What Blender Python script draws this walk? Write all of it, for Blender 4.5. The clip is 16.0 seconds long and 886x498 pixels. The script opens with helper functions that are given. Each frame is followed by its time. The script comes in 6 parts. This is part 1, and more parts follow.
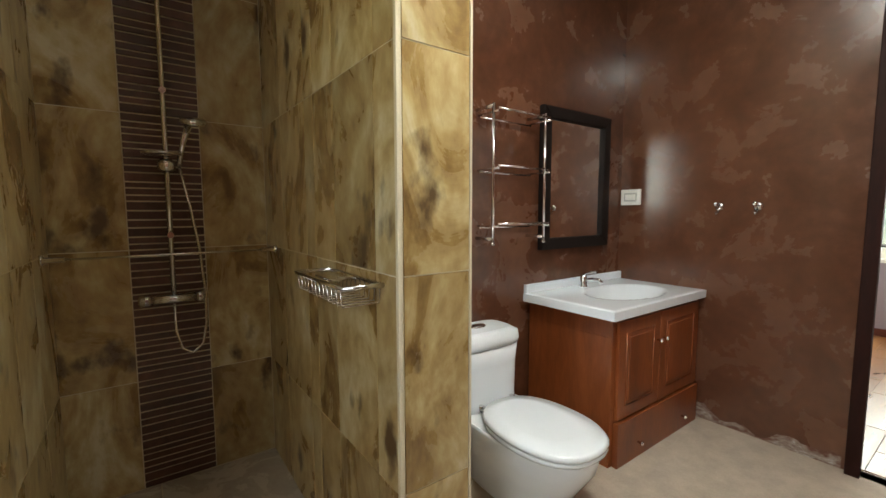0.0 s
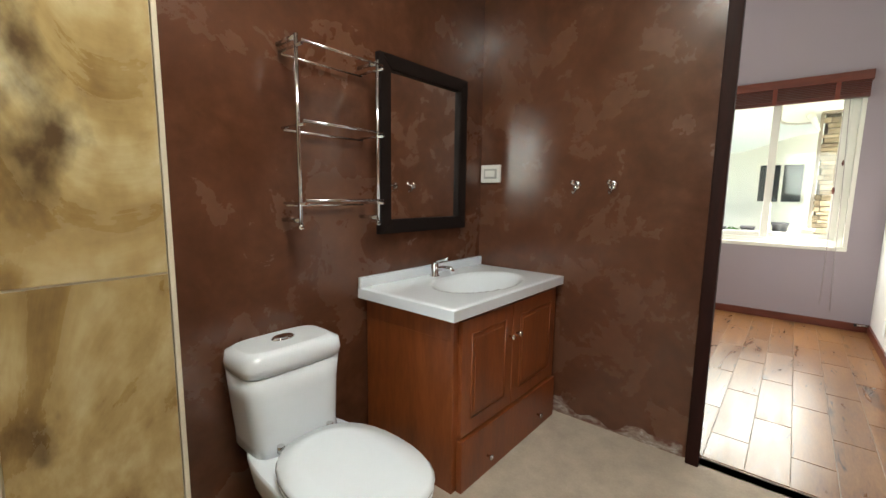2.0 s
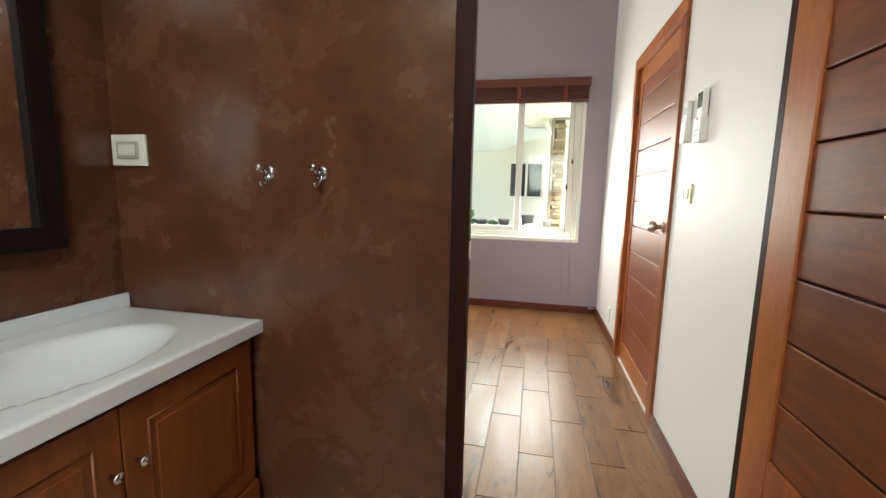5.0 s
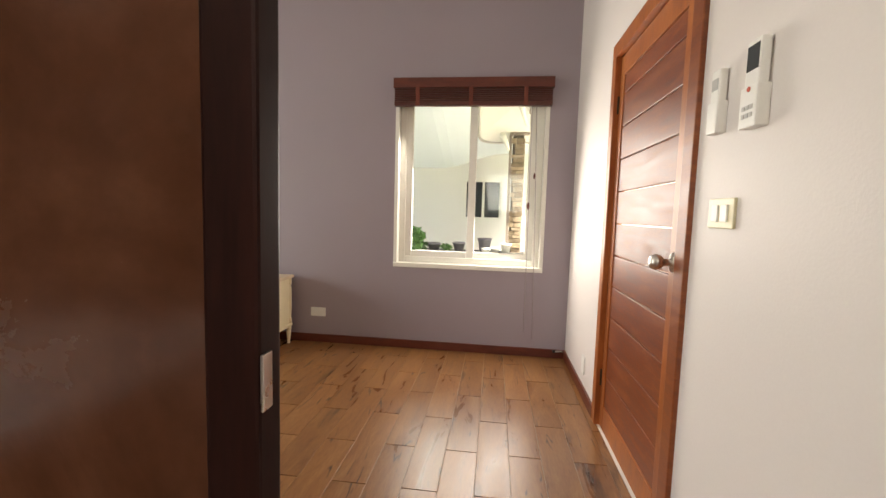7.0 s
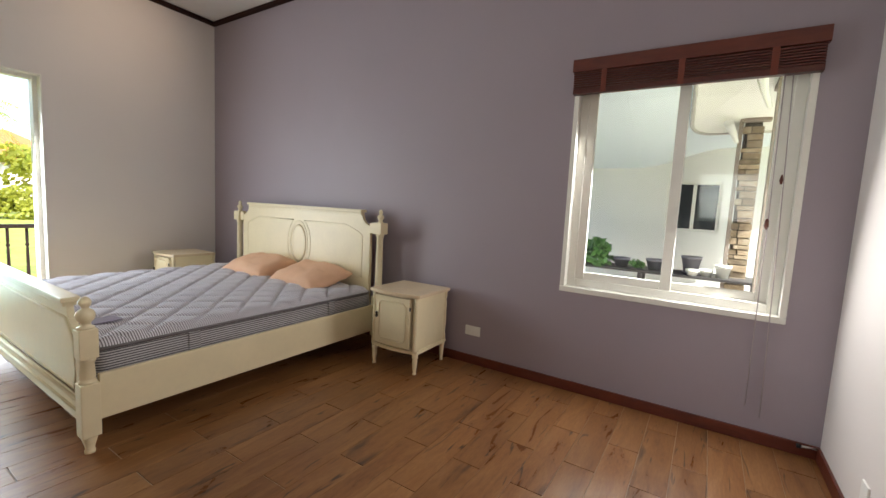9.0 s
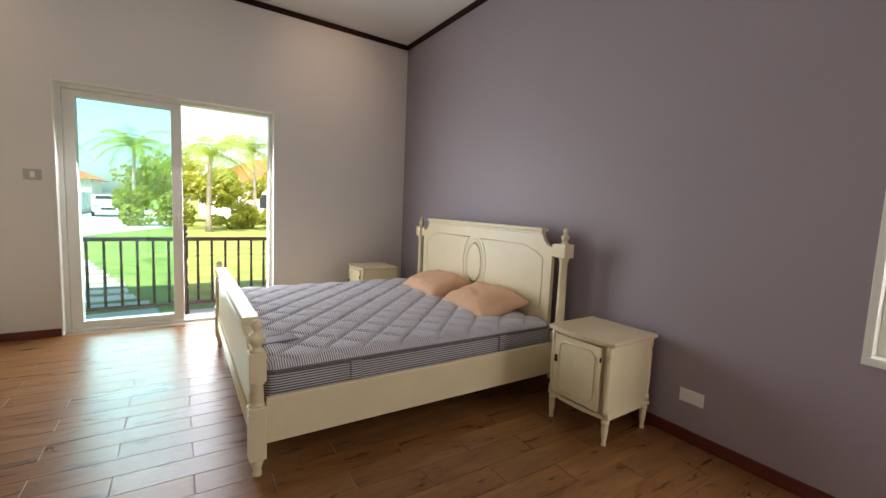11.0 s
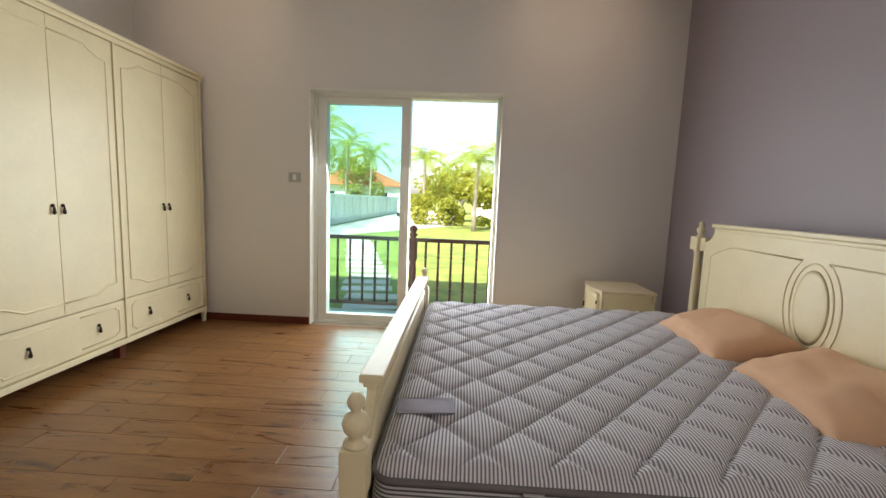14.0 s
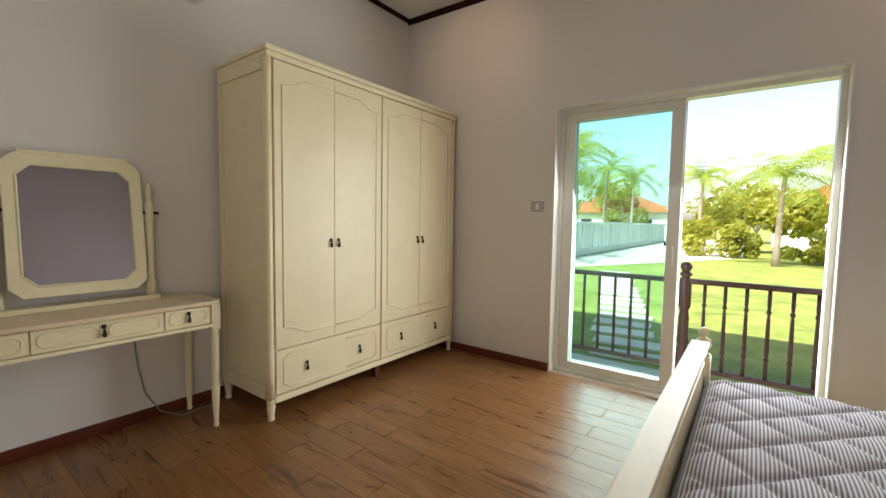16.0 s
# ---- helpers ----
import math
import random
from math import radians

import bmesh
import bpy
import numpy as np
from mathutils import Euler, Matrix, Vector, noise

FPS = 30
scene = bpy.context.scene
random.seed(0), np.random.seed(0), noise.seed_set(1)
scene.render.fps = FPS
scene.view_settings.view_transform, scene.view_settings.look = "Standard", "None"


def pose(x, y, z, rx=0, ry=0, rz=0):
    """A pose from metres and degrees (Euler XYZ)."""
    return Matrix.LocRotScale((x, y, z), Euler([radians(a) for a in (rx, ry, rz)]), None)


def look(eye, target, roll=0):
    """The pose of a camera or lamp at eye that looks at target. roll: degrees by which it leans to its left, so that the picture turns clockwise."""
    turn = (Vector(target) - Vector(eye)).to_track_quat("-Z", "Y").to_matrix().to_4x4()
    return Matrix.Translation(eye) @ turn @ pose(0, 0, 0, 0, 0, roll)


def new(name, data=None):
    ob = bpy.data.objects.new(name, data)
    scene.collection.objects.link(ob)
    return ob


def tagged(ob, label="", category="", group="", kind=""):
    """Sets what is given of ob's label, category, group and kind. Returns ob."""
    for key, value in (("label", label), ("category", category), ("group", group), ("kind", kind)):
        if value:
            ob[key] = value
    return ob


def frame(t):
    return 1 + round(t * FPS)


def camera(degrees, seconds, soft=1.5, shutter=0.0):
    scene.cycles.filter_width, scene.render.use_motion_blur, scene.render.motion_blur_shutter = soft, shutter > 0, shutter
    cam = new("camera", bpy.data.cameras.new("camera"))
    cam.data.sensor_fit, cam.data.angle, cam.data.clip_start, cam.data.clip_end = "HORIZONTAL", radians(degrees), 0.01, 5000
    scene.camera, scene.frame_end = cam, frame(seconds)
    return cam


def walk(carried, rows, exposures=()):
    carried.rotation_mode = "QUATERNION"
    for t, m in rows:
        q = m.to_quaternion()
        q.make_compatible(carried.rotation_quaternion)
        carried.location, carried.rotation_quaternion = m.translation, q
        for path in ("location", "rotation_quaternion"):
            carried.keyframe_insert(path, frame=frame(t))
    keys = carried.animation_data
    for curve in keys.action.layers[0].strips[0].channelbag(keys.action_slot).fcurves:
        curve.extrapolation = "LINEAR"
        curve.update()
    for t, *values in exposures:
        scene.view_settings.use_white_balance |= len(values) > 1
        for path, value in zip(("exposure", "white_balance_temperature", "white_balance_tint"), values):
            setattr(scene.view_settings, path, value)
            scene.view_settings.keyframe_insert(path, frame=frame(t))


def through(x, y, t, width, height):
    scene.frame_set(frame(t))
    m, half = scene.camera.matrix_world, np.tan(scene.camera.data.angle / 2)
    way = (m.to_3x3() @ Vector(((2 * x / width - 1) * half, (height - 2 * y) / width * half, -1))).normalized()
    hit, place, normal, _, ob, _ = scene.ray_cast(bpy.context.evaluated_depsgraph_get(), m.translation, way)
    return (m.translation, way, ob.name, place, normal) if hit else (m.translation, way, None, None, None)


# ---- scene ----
cam = camera(93.6, 16.0)
PATH = [
    (0, (0.307, -0.014, 1.16), (1.476, 1.599, 0.982), -0.1),
    (0.5, (0.423, -0.008, 1.151), (1.697, 1.522, 0.954), 0.2),
    (1, (0.553, 0.008, 1.141), (1.918, 1.453, 0.919), 0.5),
    (1.5, (0.682, 0.039, 1.13), (2.125, 1.401, 0.884), 0.6),
    (2, (0.827, 0.099, 1.132), (2.344, 1.376, 0.871), 0.8),
    (2.5, (0.948, 0.16, 1.153), (2.535, 1.342, 0.865), 0.8),
    (3, (1.043, 0.181, 1.147), (2.681, 1.277, 0.811), 0.7),
    (3.5, (1.178, 0.186, 1.132), (2.883, 1.171, 0.78), 0.7),
    (4, (1.343, 0.168, 1.135), (3.14, 0.982, 0.808), 0.7),
    (4.5, (1.5, 0.147, 1.139), (3.374, 0.773, 0.827), 0.9),
    (5, (1.695, 0.147, 1.14), (3.631, 0.567, 0.867), 1.3),
    (5.2, (1.776, 0.149, 1.156), (3.73, 0.497, 0.902), 1.4),
    (7.3, (2.582, 0.12, 1.132), (4.560, 0.36, 0.962), 1.7),
    (7.5, (2.660, 0.14, 1.143), (4.630, 0.443, 0.977), 1.8),
    (8, (2.783, 0.144, 1.148), (4.707, 0.662, 0.97), 2.2),
    (8.5, (2.911, 0.13, 1.184), (4.729, 0.939, 0.981), 2.5),
    (9, (3.005, 0.121, 1.216), (4.686, 1.186, 1.011), 3.0),
    (9.5, (3.069, 0.141, 1.229), (4.594, 1.417, 1.018), 3.2),
    (10, (3.144, 0.234, 1.225), (4.521, 1.669, 1.015), 3.0),
    (10.2, (3.192, 0.268, 1.234), (4.497, 1.769, 1.033), 2.9),
    (12.3, (3.683, 0.878, 1.27), (4.434, 2.717, 1.04), 2.1),
    (12.5, (3.712, 0.936, 1.266), (4.396, 2.801, 1.035), 2.2),
    (13, (3.801, 1.081, 1.279), (4.288, 3.007, 1.048), 2.3),
    (13.5, (3.881, 1.242, 1.257), (4.1, 3.215, 1.013), 2.2),
    (14, (3.941, 1.403, 1.239), (3.86, 3.387, 1.005), 2.2),
    (14.5, (3.956, 1.549, 1.219), (3.586, 3.501, 0.996), 2.1),
    (15, (3.93, 1.714, 1.217), (3.268, 3.59, 1.016), 1.8),
    (15.5, (3.894, 1.842, 1.243), (2.938, 3.59, 1.069), 1.4),
    (16, (3.87, 1.926, 1.257), (2.675, 3.525, 1.125), 0.9),
]
EXPOSURES = [(0.0, 2.75, 6500, 5), (4.0, 2.7, 6500, 5), (5.0, 2.5, 6500, 5), (7.3, 2.2, 7300, 16), (7.8, 2.1, 6900, 14), (8.5, 1.95, 6400, 12), (10.0, 1.7, 6500, 17), (12.5, 1.6, 6600, 12), (16.0, 1.4, 6900, 13)]
SKY, SUN = 0.15, 5.0
DOOR_LIGHT, WINDOW_LIGHT, BATH_LIGHT, LAMP, DOWNLIGHT = 27.0, 8.5, 2.3, 10.5, 5.0
walk(cam, [(t, look(eye, target, roll)) for t, eye, target, roll in PATH], EXPOSURES)


# ---------- light ----------
world = bpy.data.worlds.new("sky")
scene.world = world
world.use_nodes = True
wn = world.node_tree
sky = wn.nodes.new("ShaderNodeTexSky")
sky.sky_type = "NISHITA"
sky.sun_disc = False
sky.sun_elevation = radians(48)
sky.sun_rotation = radians(200)
sky.air_density, sky.dust_density = 1.0, 2.5
wn.nodes["Background"].inputs["Strength"].default_value = SKY
wn.links.new(sky.outputs[0], wn.nodes["Background"].inputs["Color"])

sun_data = bpy.data.lights.new("sun", "SUN")
sun_data.energy, sun_data.angle, sun_data.color = SUN, radians(0.5), (1.0, 0.95, 0.86)
sun = new("sun", sun_data)
sun.matrix_world = look((-6, -17, 22), (0, 0, 0))


def area_lamp(name, eye, target, width, height, watts, colour):
    data = bpy.data.lights.new(name, "AREA")
    data.shape, data.size, data.size_y, data.energy, data.color = "RECTANGLE", width, height, watts, colour
    ob = new(name, data)
    ob.matrix_world = look(eye, target)
    return ob


# added area lamps stand in for daylight at the openings; bath window unseen
area_lamp("daylight_sliding_door", (3.44, 5.48, 1.12), (3.44, 3.0, 0.35), 1.6, 1.95, DOOR_LIGHT, (0.90, 0.97, 1.0))
area_lamp("daylight_window", (5.873, 0.355, 1.24), (4.0, 0.7, 0.8), 1.08, 1.0, WINDOW_LIGHT, (1.0, 0.98, 0.93))
area_lamp("daylight_bath_window", (-0.70, -0.1, 1.65), (1.5, 0.3, 1.0), 0.9, 0.9, BATH_LIGHT, (1.0, 0.98, 0.93))


# ---------- materials ----------
def mat(name, colour, rough=0.5, metal=0.0, vary=0.12, scale=4.0, fine=60.0, bump=0.05, coat=0.0, spec=0.5, per_object=0.0):
    m = bpy.data.materials.new(name)
    m.use_nodes = True
    nt = m.node_tree
    b = nt.nodes["Principled BSDF"]
    b.inputs["Metallic"].default_value = metal
    b.inputs["Coat Weight"].default_value = coat
    b.inputs["Coat Roughness"].default_value = 0.12
    b.inputs["Specular IOR Level"].default_value = spec
    tc = nt.nodes.new("ShaderNodeTexCoord")
    big = nt.nodes.new("ShaderNodeTexNoise")
    big.inputs["Scale"].default_value, big.inputs["Detail"].default_value = scale, 5
    small = nt.nodes.new("ShaderNodeTexNoise")
    small.inputs["Scale"].default_value, small.inputs["Detail"].default_value = fine, 3
    for n in (big, small):
        nt.links.new(tc.outputs["Object"], n.inputs["Vector"])
    mixv = nt.nodes.new("ShaderNodeMix")
    mixv.inputs[0].default_value = 0.3
    nt.links.new(big.outputs["Fac"], mixv.inputs[2])
    nt.links.new(small.outputs["Fac"], mixv.inputs[3])
    ramp = nt.nodes.new("ShaderNodeValToRGB")
    ramp.color_ramp.elements[0].position, ramp.color_ramp.elements[1].position = 0.3, 0.7
    ramp.color_ramp.elements[0].color = (*[c * (1 - vary) for c in colour], 1)
    ramp.color_ramp.elements[1].color = (*[min(1, c * (1 + vary * 0.6)) for c in colour], 1)
    nt.links.new(mixv.outputs[0], ramp.inputs[0])
    last = ramp.outputs[0]
    if per_object:
        info = nt.nodes.new("ShaderNodeObjectInfo")
        rng = nt.nodes.new("ShaderNodeMapRange")
        rng.inputs[3].default_value, rng.inputs[4].default_value = 1 - per_object, 1 + per_object
        hsv = nt.nodes.new("ShaderNodeHueSaturation")
        nt.links.new(info.outputs["Random"], rng.inputs[0])
        nt.links.new(rng.outputs[0], hsv.inputs["Value"])
        nt.links.new(last, hsv.inputs["Color"])
        last = hsv.outputs[0]
    nt.links.new(last, b.inputs["Base Color"])
    rr = nt.nodes.new("ShaderNodeMapRange")
    rr.inputs[3].default_value, rr.inputs[4].default_value = rough * 0.85, min(1, rough * 1.15)
    nt.links.new(big.outputs["Fac"], rr.inputs[0])
    nt.links.new(rr.outputs[0], b.inputs["Roughness"])
    if bump:
        bp = nt.nodes.new("ShaderNodeBump")
        bp.inputs["Strength"].default_value, bp.inputs["Distance"].default_value = bump, 0.01
        nt.links.new(small.outputs["Fac"], bp.inputs["Height"])
        nt.links.new(bp.outputs[0], b.inputs["Normal"])
    return m


def layered(name, stops, scales, stretch=(1, 1, 1), rough=(0.3, 0.5), bump=0.1, distort=1.0, per_object=0.0, stain=None, coat=0.0, where="Object", shift=0.0):
    """Clouded or grained surface: two noises through a colour ramp, with optional dark stains."""
    m = bpy.data.materials.new(name)
    m.use_nodes = True
    nt = m.node_tree
    b = nt.nodes["Principled BSDF"]
    b.inputs["Coat Weight"].default_value = coat
    b.inputs["Coat Roughness"].default_value = 0.1
    tc = nt.nodes.new("ShaderNodeTexCoord")
    mp = nt.nodes.new("ShaderNodeMapping")
    mp.inputs["Scale"].default_value = stretch
    nt.links.new(tc.outputs[where], mp.inputs["Vector"])
    info = nt.nodes.new("ShaderNodeObjectInfo")
    if shift:
        mul = nt.nodes.new("ShaderNodeVectorMath")
        mul.operation = "SCALE"
        mul.inputs[0].default_value = (shift, shift * 0.7, shift * 1.3)
        nt.links.new(info.outputs["Random"], mul.inputs["Scale"])
        nt.links.new(mul.outputs[0], mp.inputs["Location"])
    n1 = nt.nodes.new("ShaderNodeTexNoise")
    n1.inputs["Scale"].default_value, n1.inputs["Detail"].default_value, n1.inputs["Distortion"].default_value = scales[0], 8, distort
    n1.inputs["Roughness"].default_value = 0.62
    n2 = nt.nodes.new("ShaderNodeTexNoise")
    n2.inputs["Scale"].default_value, n2.inputs["Detail"].default_value = scales[1], 4
    nt.links.new(mp.outputs[0], n1.inputs["Vector"])
    nt.links.new(mp.outputs[0], n2.inputs["Vector"])
    mx = nt.nodes.new("ShaderNodeMix")
    mx.inputs[0].default_value = 0.25
    nt.links.new(n1.outputs["Fac"], mx.inputs[2])
    nt.links.new(n2.outputs["Fac"], mx.inputs[3])
    ramp = nt.nodes.new("ShaderNodeValToRGB")
    cr = ramp.color_ramp
    while len(cr.elements) < len(stops):
        cr.elements.new(0.5)
    for e, (p, c) in zip(cr.elements, stops):
        e.position, e.color = p, (*c, 1)
    nt.links.new(mx.outputs[0], ramp.inputs[0])
    last = ramp.outputs[0]
    if stain:
        n3 = nt.nodes.new("ShaderNodeTexNoise")
        n3.inputs["Scale"].default_value, n3.inputs["Detail"].default_value = stain[1], 6
        nt.links.new(mp.outputs[0], n3.inputs["Vector"])
        st = nt.nodes.new("ShaderNodeMapRange")
        st.inputs[1].default_value, st.inputs[2].default_value = stain[2], stain[2] + 0.1
        nt.links.new(n3.outputs["Fac"], st.inputs[0])
        ms = nt.nodes.new("ShaderNodeMix")
        ms.data_type = "RGBA"
        ms.inputs[7].default_value = (*stain[0], 1)
        nt.links.new(st.outputs[0], ms.inputs[0])
        nt.links.new(last, ms.inputs[6])
        last = ms.outputs[2]
    if per_object:
        rng = nt.nodes.new("ShaderNodeMapRange")
        rng.inputs[3].default_value, rng.inputs[4].default_value = 1 - per_object, 1 + per_object
        hsv = nt.nodes.new("ShaderNodeHueSaturation")
        nt.links.new(info.outputs["Random"], rng.inputs[0])
        nt.links.new(rng.outputs[0], hsv.inputs["Value"])
        nt.links.new(last, hsv.inputs["Color"])
        last = hsv.outputs[0]
    nt.links.new(last, b.inputs["Base Color"])
    rr = nt.nodes.new("ShaderNodeMapRange")
    rr.inputs[1].default_value, rr.inputs[2].default_value = 0.3, 0.7
    rr.inputs[3].default_value, rr.inputs[4].default_value = rough
    nt.links.new(n1.outputs["Fac"], rr.inputs[0])
    nt.links.new(rr.outputs[0], b.inputs["Roughness"])
    bp = nt.nodes.new("ShaderNodeBump")
    bp.inputs["Strength"].default_value, bp.inputs["Distance"].default_value = bump, 0.01
    nt.links.new(mx.outputs[0], bp.inputs["Height"])
    nt.links.new(bp.outputs[0], b.inputs["Normal"])
    return m


def striped(name, axis, pitch, light, dark, rough=0.8):
    """Woven ticking: fine stripes across one axis, with a weave."""
    m = bpy.data.materials.new(name)
    m.use_nodes = True
    nt = m.node_tree
    b = nt.nodes["Principled BSDF"]
    b.inputs["Roughness"].default_value = rough
    b.inputs["Specular IOR Level"].default_value = 0.2
    b.inputs["Sheen Weight"].default_value = 0.2
    tc = nt.nodes.new("ShaderNodeTexCoord")
    w = nt.nodes.new("ShaderNodeTexWave")
    w.bands_direction = axis
    w.inputs["Scale"].default_value = 0.314 / pitch
    w.inputs["Distortion"].default_value = 0.15
    nt.links.new(tc.outputs["Object"], w.inputs["Vector"])
    n = nt.nodes.new("ShaderNodeTexNoise")
    n.inputs["Scale"].default_value = 260
    nt.links.new(tc.outputs["Object"], n.inputs["Vector"])
    mx = nt.nodes.new("ShaderNodeMix")
    mx.inputs[0].default_value = 0.2
    nt.links.new(w.outputs["Fac"], mx.inputs[2])
    nt.links.new(n.outputs["Fac"], mx.inputs[3])
    ramp = nt.nodes.new("ShaderNodeValToRGB")
    ramp.color_ramp.elements[0].position, ramp.color_ramp.elements[1].position = 0.33, 0.62
    ramp.color_ramp.elements[0].color, ramp.color_ramp.elements[1].color = (*dark, 1), (*light, 1)
    nt.links.new(mx.outputs[0], ramp.inputs[0])
    nt.links.new(ramp.outputs[0], b.inputs["Base Color"])
    return m


def glass(name, colour, rough=0.0):
    m = bpy.data.materials.new(name)
    m.use_nodes = True
    nt = m.node_tree
    nt.nodes.remove(nt.nodes["Principled BSDF"])
    tr = nt.nodes.new("ShaderNodeBsdfTransparent")
    tr.inputs["Color"].default_value = (*colour, 1)
    gl = nt.nodes.new("ShaderNodeBsdfGlossy")
    gl.inputs["Roughness"].default_value = rough
    fr = nt.nodes.new("ShaderNodeFresnel")
    fr.inputs["IOR"].default_value = 1.45
    mx = nt.nodes.new("ShaderNodeMixShader")
    nt.links.new(fr.outputs[0], mx.inputs[0])
    nt.links.new(tr.outputs[0], mx.inputs[1])
    nt.links.new(gl.outputs[0], mx.inputs[2])
    nt.links.new(mx.outputs[0], nt.nodes["Material Output"].inputs["Surface"])
    return m


def cracked(m):
    """Long thin dark checks along the grain of the plank, each plank with its own."""
    nt = m.node_tree
    b = nt.nodes["Principled BSDF"]
    tc = nt.nodes.new("ShaderNodeTexCoord")
    mp = nt.nodes.new("ShaderNodeMapping")
    mp.inputs["Scale"].default_value = (1.3, 9.0, 1.0)
    info = nt.nodes.new("ShaderNodeObjectInfo")
    mul = nt.nodes.new("ShaderNodeVectorMath")
    mul.operation = "SCALE"
    mul.inputs[0].default_value = (17.0, 29.0, 11.0)
    nt.links.new(info.outputs["Random"], mul.inputs["Scale"])
    nt.links.new(tc.outputs["Object"], mp.inputs["Vector"])
    nt.links.new(mul.outputs[0], mp.inputs["Location"])
    n = nt.nodes.new("ShaderNodeTexNoise")
    n.inputs["Scale"].default_value, n.inputs["Detail"].default_value, n.inputs["Distortion"].default_value = 1.1, 2.5, 0.5
    nt.links.new(mp.outputs[0], n.inputs["Vector"])
    off = nt.nodes.new("ShaderNodeMath")
    off.operation = "SUBTRACT"
    off.inputs[1].default_value = 0.56
    nt.links.new(n.outputs["Fac"], off.inputs[0])
    ab = nt.nodes.new("ShaderNodeMath")
    ab.operation = "ABSOLUTE"
    nt.links.new(off.outputs[0], ab.inputs[0])
    line = nt.nodes.new("ShaderNodeMapRange")
    line.inputs[1].default_value, line.inputs[2].default_value = 0.004, 0.016
    line.inputs[3].default_value, line.inputs[4].default_value = 0.85, 0.0
    nt.links.new(ab.outputs[0], line.inputs[0])
    gate = nt.nodes.new("ShaderNodeTexNoise")
    gate.inputs["Scale"].default_value = 3.0
    nt.links.new(mp.outputs[0], gate.inputs["Vector"])
    gr = nt.nodes.new("ShaderNodeMapRange")
    gr.inputs[1].default_value, gr.inputs[2].default_value = 0.56, 0.62
    nt.links.new(gate.outputs["Fac"], gr.inputs[0])
    both = nt.nodes.new("ShaderNodeMath")
    both.operation = "MULTIPLY"
    nt.links.new(line.outputs[0], both.inputs[0])
    nt.links.new(gr.outputs[0], both.inputs[1])
    mx = nt.nodes.new("ShaderNodeMix")
    mx.data_type = "RGBA"
    mx.inputs[7].default_value = (0.022, 0.010, 0.006, 1)
    nt.links.new(both.outputs[0], mx.inputs[0])
    nt.links.new(b.inputs["Base Color"].links[0].from_socket, mx.inputs[6])
    nt.links.new(mx.outputs[2], b.inputs["Base Color"])


def leafy(m, through):
    """Let part of the light pass through thin leaves."""
    nt = m.node_tree
    b = nt.nodes["Principled BSDF"]
    t = nt.nodes.new("ShaderNodeBsdfTranslucent")
    t.inputs["Color"].default_value = (*through, 1)
    mx = nt.nodes.new("ShaderNodeMixShader")
    mx.inputs[0].default_value = 0.5
    nt.links.new(b.outputs[0], mx.inputs[1])
    nt.links.new(t.outputs[0], mx.inputs[2])
    nt.links.new(mx.outputs[0], nt.nodes["Material Output"].inputs["Surface"])


M_PURPLE = mat("lilac_wall_paint", (0.335, 0.285, 0.320), 0.55, vary=0.04, scale=1.5, fine=140, bump=0.04)
M_WHITEWALL = mat("warm_white_wall_paint", (0.74, 0.70, 0.67), 0.55, vary=0.04, scale=1.2, fine=140, bump=0.04)
M_CEIL = mat("white_ceiling_paint", (0.80, 0.79, 0.76), 0.7, vary=0.03, scale=2, fine=90, bump=0.03)
M_CREAM = mat("cream_painted_wood", (0.81, 0.71, 0.47), 0.38, vary=0.06, scale=5, fine=35, bump=0.03)
M_CREAMTOP = mat("worn_cream_varnished_top", (0.74, 0.60, 0.40), 0.32, vary=0.12, scale=6, fine=40, bump=0.03)
M_PVC = mat("white_pvc", (0.82, 0.81, 0.74), 0.35, vary=0.03, scale=5, fine=50, bump=0.0)
M_PORCELAIN = mat("white_porcelain", (0.80, 0.86, 0.91), 0.12, vary=0.02, scale=3, fine=30, bump=0.0, coat=0.5)
M_CHROME = mat("chrome", (0.75, 0.75, 0.76), 0.12, 1.0, vary=0.04, scale=20, fine=90, bump=0.0)
M_BRASS = mat("dark_bronze", (0.05, 0.04, 0.035), 0.35, 0.8, vary=0.2, scale=60, fine=200, bump=0.0)
M_STEEL = mat("brushed_steel", (0.62, 0.60, 0.56), 0.28, 1.0, vary=0.06, scale=30, fine=120, bump=0.02)
M_PLASTIC = mat("white_plastic", (0.80, 0.80, 0.76), 0.4, vary=0.03, scale=10, fine=60, bump=0.0)
M_GREYPLASTIC = mat("grey_plastic", (0.45, 0.45, 0.43), 0.4, vary=0.05, scale=10, fine=60, bump=0.0)
M_SCREEN = mat("dark_display", (0.05, 0.06, 0.06), 0.2, vary=0.1, scale=10, fine=60, bump=0.0)
M_RED = mat("red_button", (0.55, 0.10, 0.06), 0.4, bump=0.0)
M_BLACKWOOD = mat("black_stained_wood", (0.014, 0.010, 0.009), 0.5, vary=0.3, scale=8, fine=60, bump=0.06, spec=0.15)
M_RUBBER = mat("black_rubber", (0.02, 0.02, 0.02), 0.7, bump=0.05)
M_GROUT = mat("tile_grout", (0.62, 0.55, 0.40), 0.85, vary=0.1, scale=10, fine=120, bump=0.1)
M_DARKGROUT = mat("floor_joint", (0.46, 0.39, 0.31), 0.85, vary=0.2, scale=10, fine=120, bump=0.1)
M_BATHFLOOR = layered("beige_floor_tile", [(0.3, (0.38, 0.33, 0.27)), (0.5, (0.46, 0.41, 0.34)), (0.7, (0.52, 0.47, 0.40))], (3, 40), rough=(0.22, 0.34), bump=0.03, per_object=0.04)
